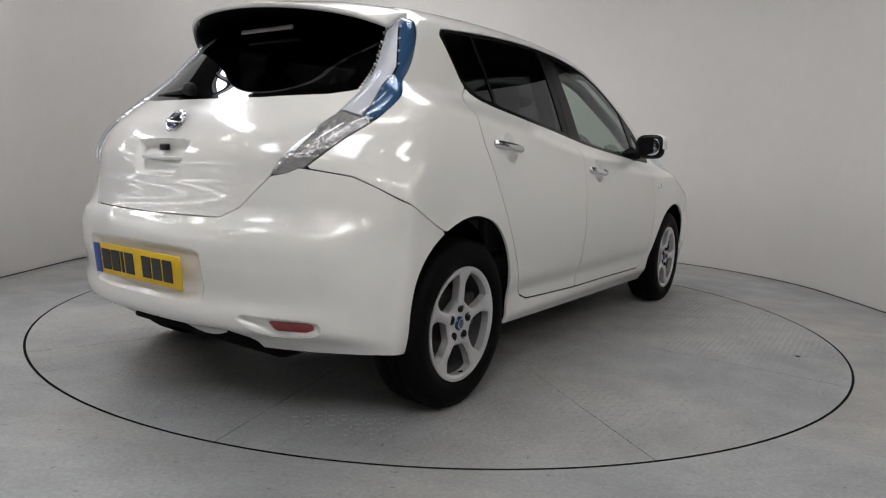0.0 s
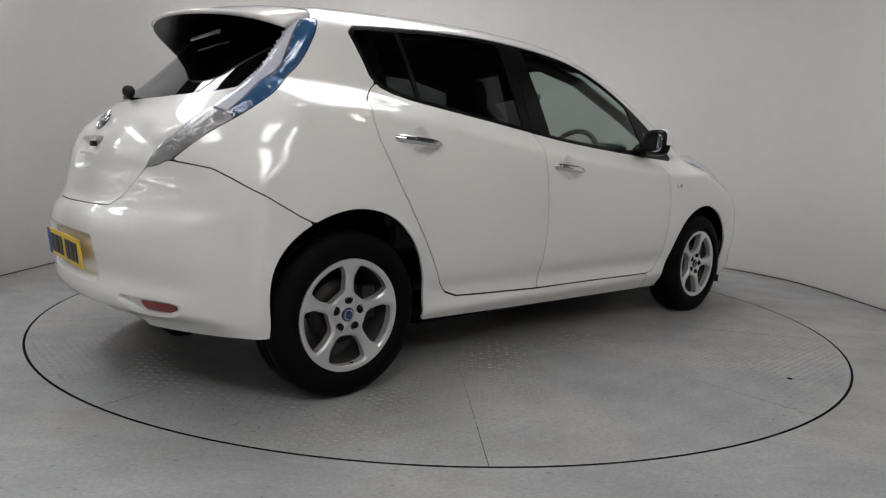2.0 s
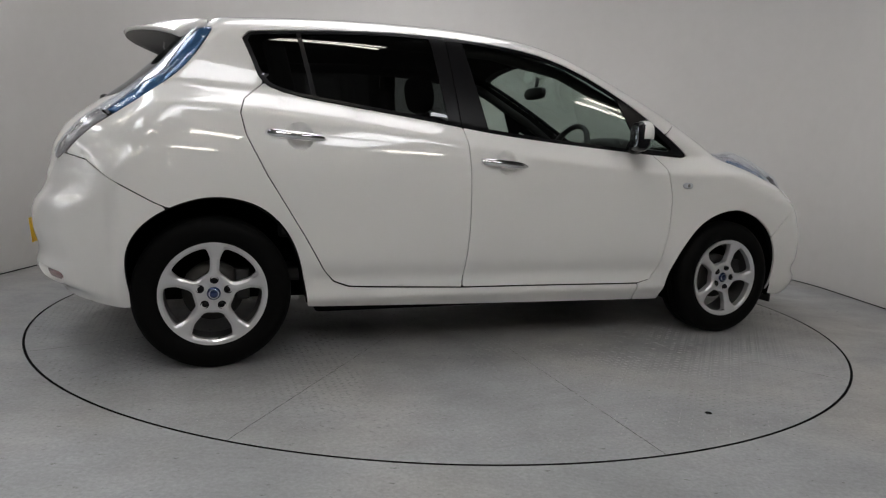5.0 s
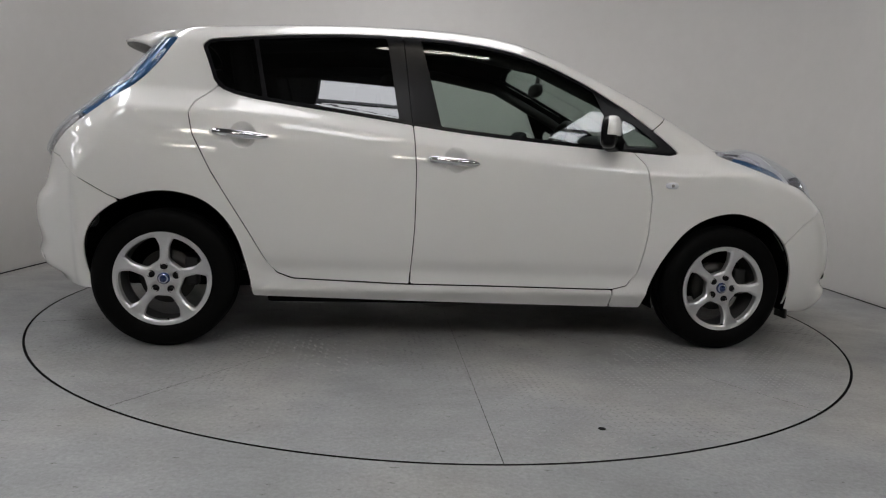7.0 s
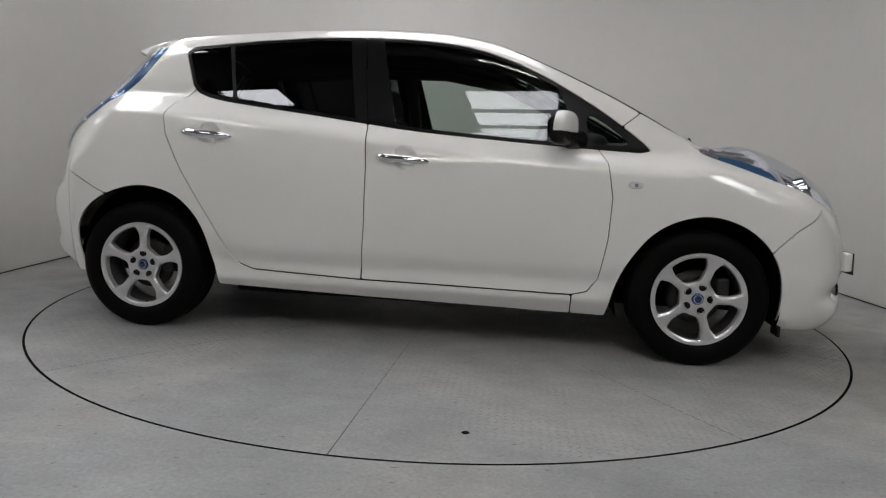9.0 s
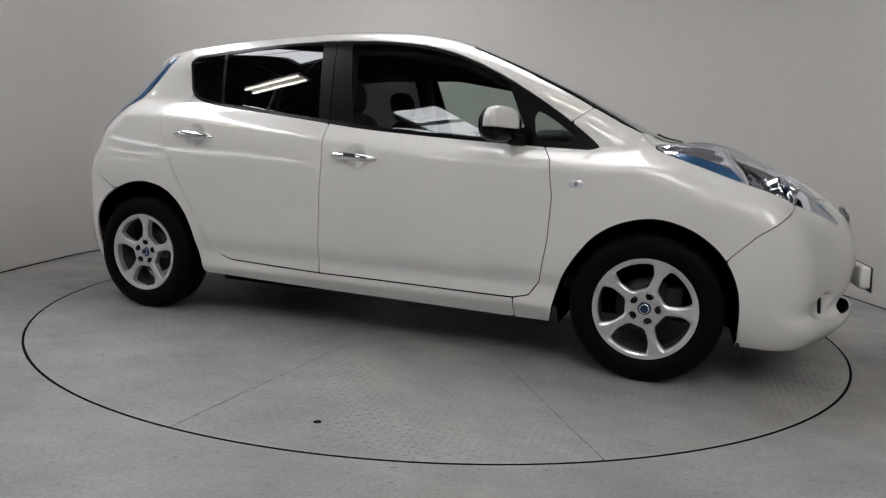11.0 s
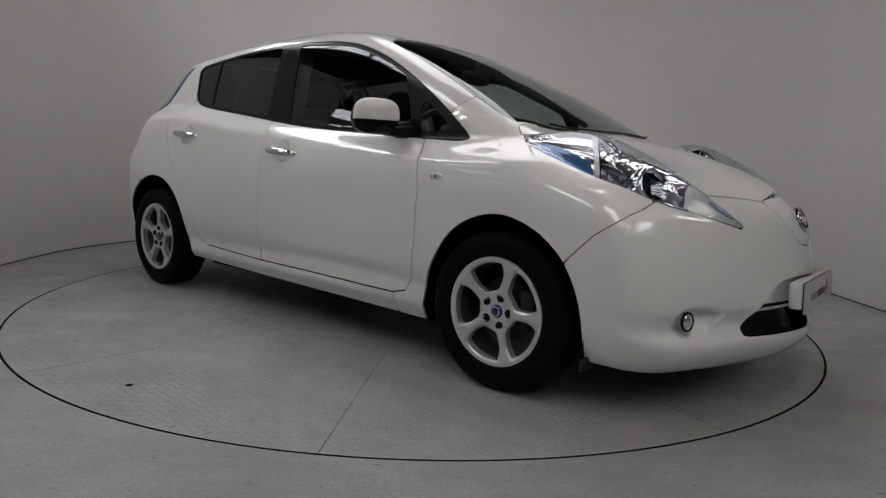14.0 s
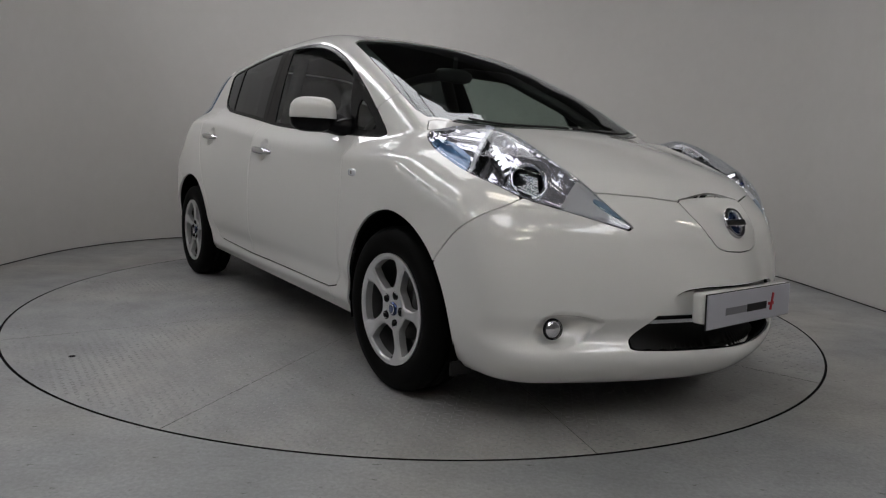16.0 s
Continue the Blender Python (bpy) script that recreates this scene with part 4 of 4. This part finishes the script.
def build_details(car, fd, rd):
    # roof spoiler
    verts, n, m = [], 41, 13
    for i, y in enumerate(np.linspace(-.555, .555, n)):
        lead, trail = -1.345 - .02 * (y / .55) ** 2, -1.735 + .75 * y * y + .25 * abs(y) ** 4
        zl = float(top_height(np.array(-1.35), np.array(abs(y)))) + .004 - .03 * (abs(y) / .55) ** 6
        zt = 1.448 - .10 * y * y - .03 * (abs(y) / .55) ** 6
        for s in np.linspace(0, 1, m):
            verts.append((lead + (trail - lead) * s, y, zl + (zt - zl) * s + .012 * math.sin(math.pi * s)))
        for s in np.linspace(1, 0, m):
            thick = .014 + .016 * (1 - s) ** .7
            verts.append((lead + (trail + .008 - lead) * s, y, zl + (zt - zl) * s - thick + .006 * math.sin(math.pi * s)))
    k = 2 * m
    faces = [(i * k + j, i * k + (j + 1) % k, (i + 1) * k + (j + 1) % k, (i + 1) * k + j) for i in range(n - 1) for j in range(k)]
    faces += [tuple(range(k))[::-1], tuple((n - 1) * k + j for j in range(k))]
    me = mesh_of("roof_spoiler", verts, faces, PAINT)
    # black trim on the underside faces paints the spoiler's own shade
    me.materials.append(TRIM)
    me.polygons.foreach_set("material_index", [int(m <= f % k < k - 1) if f < (n - 1) * k else 0 for f in range(len(faces))])
    bm = bmesh.new()
    bm.from_mesh(me)
    bmesh.ops.recalc_face_normals(bm, faces=bm.faces)
    bm.to_mesh(me)
    bm.free()
    spoiler = part("roof_spoiler", me, None, car, "pearl white roof spoiler, its underside blackened for shade")
    part("brake_light", box((.012, .30, .018), (-1.55, 0, 1.395), .004), SMOKE, spoiler, "slim high brake light")

    # number plates
    plate = part("rear_plate", box((.004, .520, .111), (-2.108, 0, .512), .0015, (0, -6, 0)), YELLOW, car, "yellow rear plate with black bars")
    part("plate_band", box((.004, .040, .108), (-2.1105, .238, .512), .001, (0, -6, 0)), PLATE_BLUE, plate)
    for y, w in ((.178, .05), (.118, .05), (.075, .014), (.032, .05), (-.07, .05), (-.13, .05), (-.19, .05)):
        part("plate_bar", box((.002, w, .074), (-2.1125, y, .512), .0, (0, -6, 0)), INK, plate, smooth=False)
    carrier = part("plate_carrier", box((.045, .53, .10), (2.262, 0, .452), .012, (0, -3, 0)), PAINT, car, "white front plate carrier")
    front = part("front_plate", box((.006, .520, .111), (2.292, 0, .444), .002, (0, -3, 0)), PLATE_WHITE, car, "silver white front plate with grey bars and a red mark")
    part("plate_edge", box((.004, .526, .116), (2.288, 0, .444), .001, (0, -3, 0)), INK, carrier)
    part("plate_bar", box((.002, .125, .024), (2.2958, -.095, .438), 0, (0, -3, 0)), INK_GREY, front, smooth=False)
    part("plate_bar", box((.002, .125, .026), (2.2958, .035, .438), 0, (0, -3, 0)), INK, front, smooth=False)
    part("plate_mark", box((.002, .036, .010), (2.2958, .128, .440), 0, (0, -3, 0)), INK_RED, front, smooth=False)
    part("plate_mark", box((.002, .012, .062), (2.2959, .134, .446), 0, (-14, -3, 0)), INK_RED, front, smooth=False)

    ring_badge((2.203, 0, .715), (0, 66, 0), .056, car, "front_badge")
    ring_badge((-1.958, -.012, 1.007), (0, -58, 0), .046, car, "rear_badge")
    part("tailgate_latch", box((.02, .035, .022), (-1.995, 0, .915), .004), PLASTIC, car)
    part("grip_ledge", box((.03, .20, .012), (-2.005, 0, .878), .004), PAINT, car)

    # door handles, indicators, fog lamps, mirrors, wipers
    for s in (-1, 1):
        for x, z in ((-1.015, .978), (-.04, .897)):
            y = s * (float(half_width(np.array(x), np.array(z))) + .016)
            pts = [(x - .128 + .256 * q, y - s * .024 * (2 * abs(q - .48)) ** 3, z + .005 - .016 * q) for q in np.linspace(0, 1, 13)]
            part("door_handle", tube(pts, [.014] + [.019] * 8 + [.0175, .015, .011, .006], 12), CHROME, (rd if x < -.5 else fd)[s > 0], "chrome bar door handle")
        y = s * (float(half_width(np.array(1.03), np.array(.822))) + .001)
        part("side_indicator", blob((.065, .014, .032), (1.03, y, .822)), CRYSTAL, car, "small clear side indicator")
        part("indicator_bulb", blob((.018, .010, .018), (1.032, y + s * .004, .822)), SMOKE, car)
        part("fog_lamp", lathe([(.0001, .006), (.018, .005), (.030, .0), (.033, -.01)], pose(2.022, s * .664, .376, 0, 84, s * 12), 28), REFLECTOR, car, "small round fog lamp")
        part("fog_bezel", lathe([(.030, .002), (.033, .003), (.035, -.006)], pose(2.022, s * .664, .376, 0, 84, s * 12), 28), TRIM, car)
        mirror = new("door_mirror")
        mirror.parent = car
        tagged(mirror, "door mirror with a white cap over a black base")
        part("mirror_cap", blob((.084, .206, .168), (.697, s * .880, 1.056), 3.2, (0, 0, s * 24), 32, -.10), PAINT, mirror, "pearl white cap")
        part("mirror_base", blob((.080, .194, .148), (.682, s * .877, 1.061), 3.4, (0, 0, s * 23), 30), TRIM, mirror, "black housing")
        part("mirror_glass", blob((.008, .15, .100), (.643, s * .882, 1.058), 3.4, (0, 0, s * 23), 24), MIRROR, mirror)
        part("mirror_arm", tube([(.69, s * .83, 1.022), (.72, s * .775, 1.012), (.78, s * .722, 1.015)], [.030, .036, .05], 10), TRIM, mirror)
    # rear wiper
    part("wiper_knob", blob((.05, .05, .05), (-1.835, .09, 1.135), 2.2), PLASTIC, car)
    part("rear_wiper", tube([(-1.83, .09, 1.135), (-1.805, .20, 1.13), (-1.79, .30, 1.128), (-1.765, .40, 1.125)], [.012, .009, .007, .005], 6), PLASTIC, car, "black rear wiper arm")
    for y0, y1 in ((-.50, -.03), (.0, .50)):
        pts = [(1.43 - .4 * y * y, y, float(top_height(np.array(1.40 - .4 * y * y), np.array(abs(y)))) - .001) for y in np.linspace(y0, y1, 8)]
        part("front_wiper", tube(pts, .005, 6), PLASTIC, car, "black windscreen wiper")
    pts = [(1.448 - .41 * y * y, y, float(top_height(np.array(1.448 - .41 * y * y), np.array(abs(y)))) - .010) for y in np.linspace(-.57, .57, 24)]
    part("scuttle", tube(pts, .012, 8), PLASTIC, car, "black cowl below the windscreen")

    # underside
    part("underbody", box((1.78, 1.44, .07), (-.02, 0, .222), .02), SHELL, car, "black underbody tray")
    part("subframe", box((1.0, .92, .10), (1.38, 0, .24), .03), SHELL, car)
    part("subframe", box((1.0, .92, .10), (-1.36, 0, .26), .03), SHELL, car)
    part("nose_tray", box((.34, .95, .05), (1.86, 0, .225), .012), SHELL, car)
    part("tail_tray", box((.34, .80, .06), (-1.80, 0, .33), .02), SHELL, car)
    for s in (-1, 1):
        part("mud_guard", box((.012, .09, .05), (1.722, s * .79, .185), .004), PLASTIC, car)
        part("mud_guard", box((.010, .06, .05), (-1.648, s * .80, .285), .004), PLASTIC, car)
    for x in (-1.35, 1.35):
        part("axle", tube([(x, -.70, .31), (x, .70, .31)], .035, 10), SHELL, car)


def seat(car, x, y, wide=.50, rest=True):
    s = new("front_seat" if wide < .8 else "rear_bench")
    s.parent = car
    part("cushion", blob((.54, wide, .20), (x + .12, y, .53), 4, (0, -6, 0)), CLOTH, s)
    part("seat_back", blob((.17, wide * .96, .66), (x - .20, y, .82), 3.6, (0, -16 if wide < .8 else -20, 0)), CLOTH, s)
    spots = (y,) if wide < .8 else (y - .36, y + .36)
    for p in spots:
        part("headrest", blob((.11, .26, .19), (x - .31, p, 1.235 if wide < .8 else 1.20), 3, (0, -10, 0)), CLOTH, s)
        for q in (-.05, .05):
            part("headrest_post", tube([(x - .285, p + q, 1.10), (x - .305, p + q, 1.18)], .006, 6), CHROME, s)
    return s


def build_cabin(car):
    seat(car, -.02, -.36)
    seat(car, -.02, .36)
    seat(car, -.88, 0, 1.25)
    part("cabin_floor", box((2.5, 1.36, .06), (-.1, 0, .36), .02), CABIN, car)
    part("boot_floor", box((.65, 1.1, .06), (-1.48, 0, .78), .02), CABIN, car)
    part("dashboard", blob((.56, 1.36, .34), (1.02, 0, .86), 4), CABIN, car, "black dashboard")
    part("dash_hood", blob((.22, .42, .12), (.84, -.36, 1.01), 2.8), CABIN, car)
    wheel = new("steering_wheel")
    wheel.parent = car
    wheel.matrix_basis = pose(.56, -.37, .96, 0, -66, 0)
    part("wheel_ring", lathe([(.183 + .016 * math.cos(a), .016 * math.sin(a)) for a in np.linspace(0, 2 * math.pi, 13)[:-1]], Matrix(), 48, True), CABIN, wheel)
    part("wheel_boss", blob((.16, .20, .05), (0, 0, -.02), 2.6), CABIN, wheel)
    for a in (90, 270, 180):
        part("wheel_spoke", tube([(0, 0, -.02), (.18 * math.cos(radians(a)), .18 * math.sin(radians(a)), 0)], .016, 8), CABIN, wheel)
    part("column", tube([(.58, -.37, .95), (.95, -.37, .80)], .035, 10), CABIN, car)
    part("cabin_mirror", blob((.05, .24, .075), (.545, 0, 1.335), 3), CABIN, car, "black cabin mirror")
    part("mirror_stalk", tube([(.55, 0, 1.35), (.56, 0, 1.43)], .012, 8), CABIN, car)
    for s in (-1, 1):
        part("door_card", box((1.0, .05, .42), (.33, s * .755, .74), .02), CABIN, car)
        part("door_card", box((.85, .05, .48), (-.66, s * .755, .78), .02), CABIN, car)
        part("inner_post", tube([(-.20, s * .66, .95), (-.24, s * .52, 1.43)], .04, 8), CABIN, car)
        part("inner_post", tube([(-1.02, s * .58, 1.10), (-1.08, s * .48, 1.40)], .05, 8), CABIN, car)
        part("inner_rail", tube([(-1.1, s * .48, 1.40), (-.5, s * .50, 1.45), (0, s * .50, 1.45), (.40, s * .51, 1.385), (.8, s * .58, 1.20), (1.12, s * .64, 1.02)], .03, 8), CABIN, car)


car = tagged(new("car"), "pearl white five-door hatchback parked on the turntable", "car")
fd, rd = build_body(car)
build_wheels(car)
build_details(car, fd, rd)
build_cabin(car)


# ---- what moves: the turntable turns, and the car with it ----
def motions():
    axis = Vector((*AXIS, 0))
    rows, discs = [], []
    for i, a in enumerate(SPIN):
        turn = pose(0, 0, 0, 0, 0, a)
        rows.append((i * .5, turn @ Matrix.Translation(-axis)))
        discs.append((i * .5, turn))
    walk(car, rows)
    walk(turntable, discs)


motions()
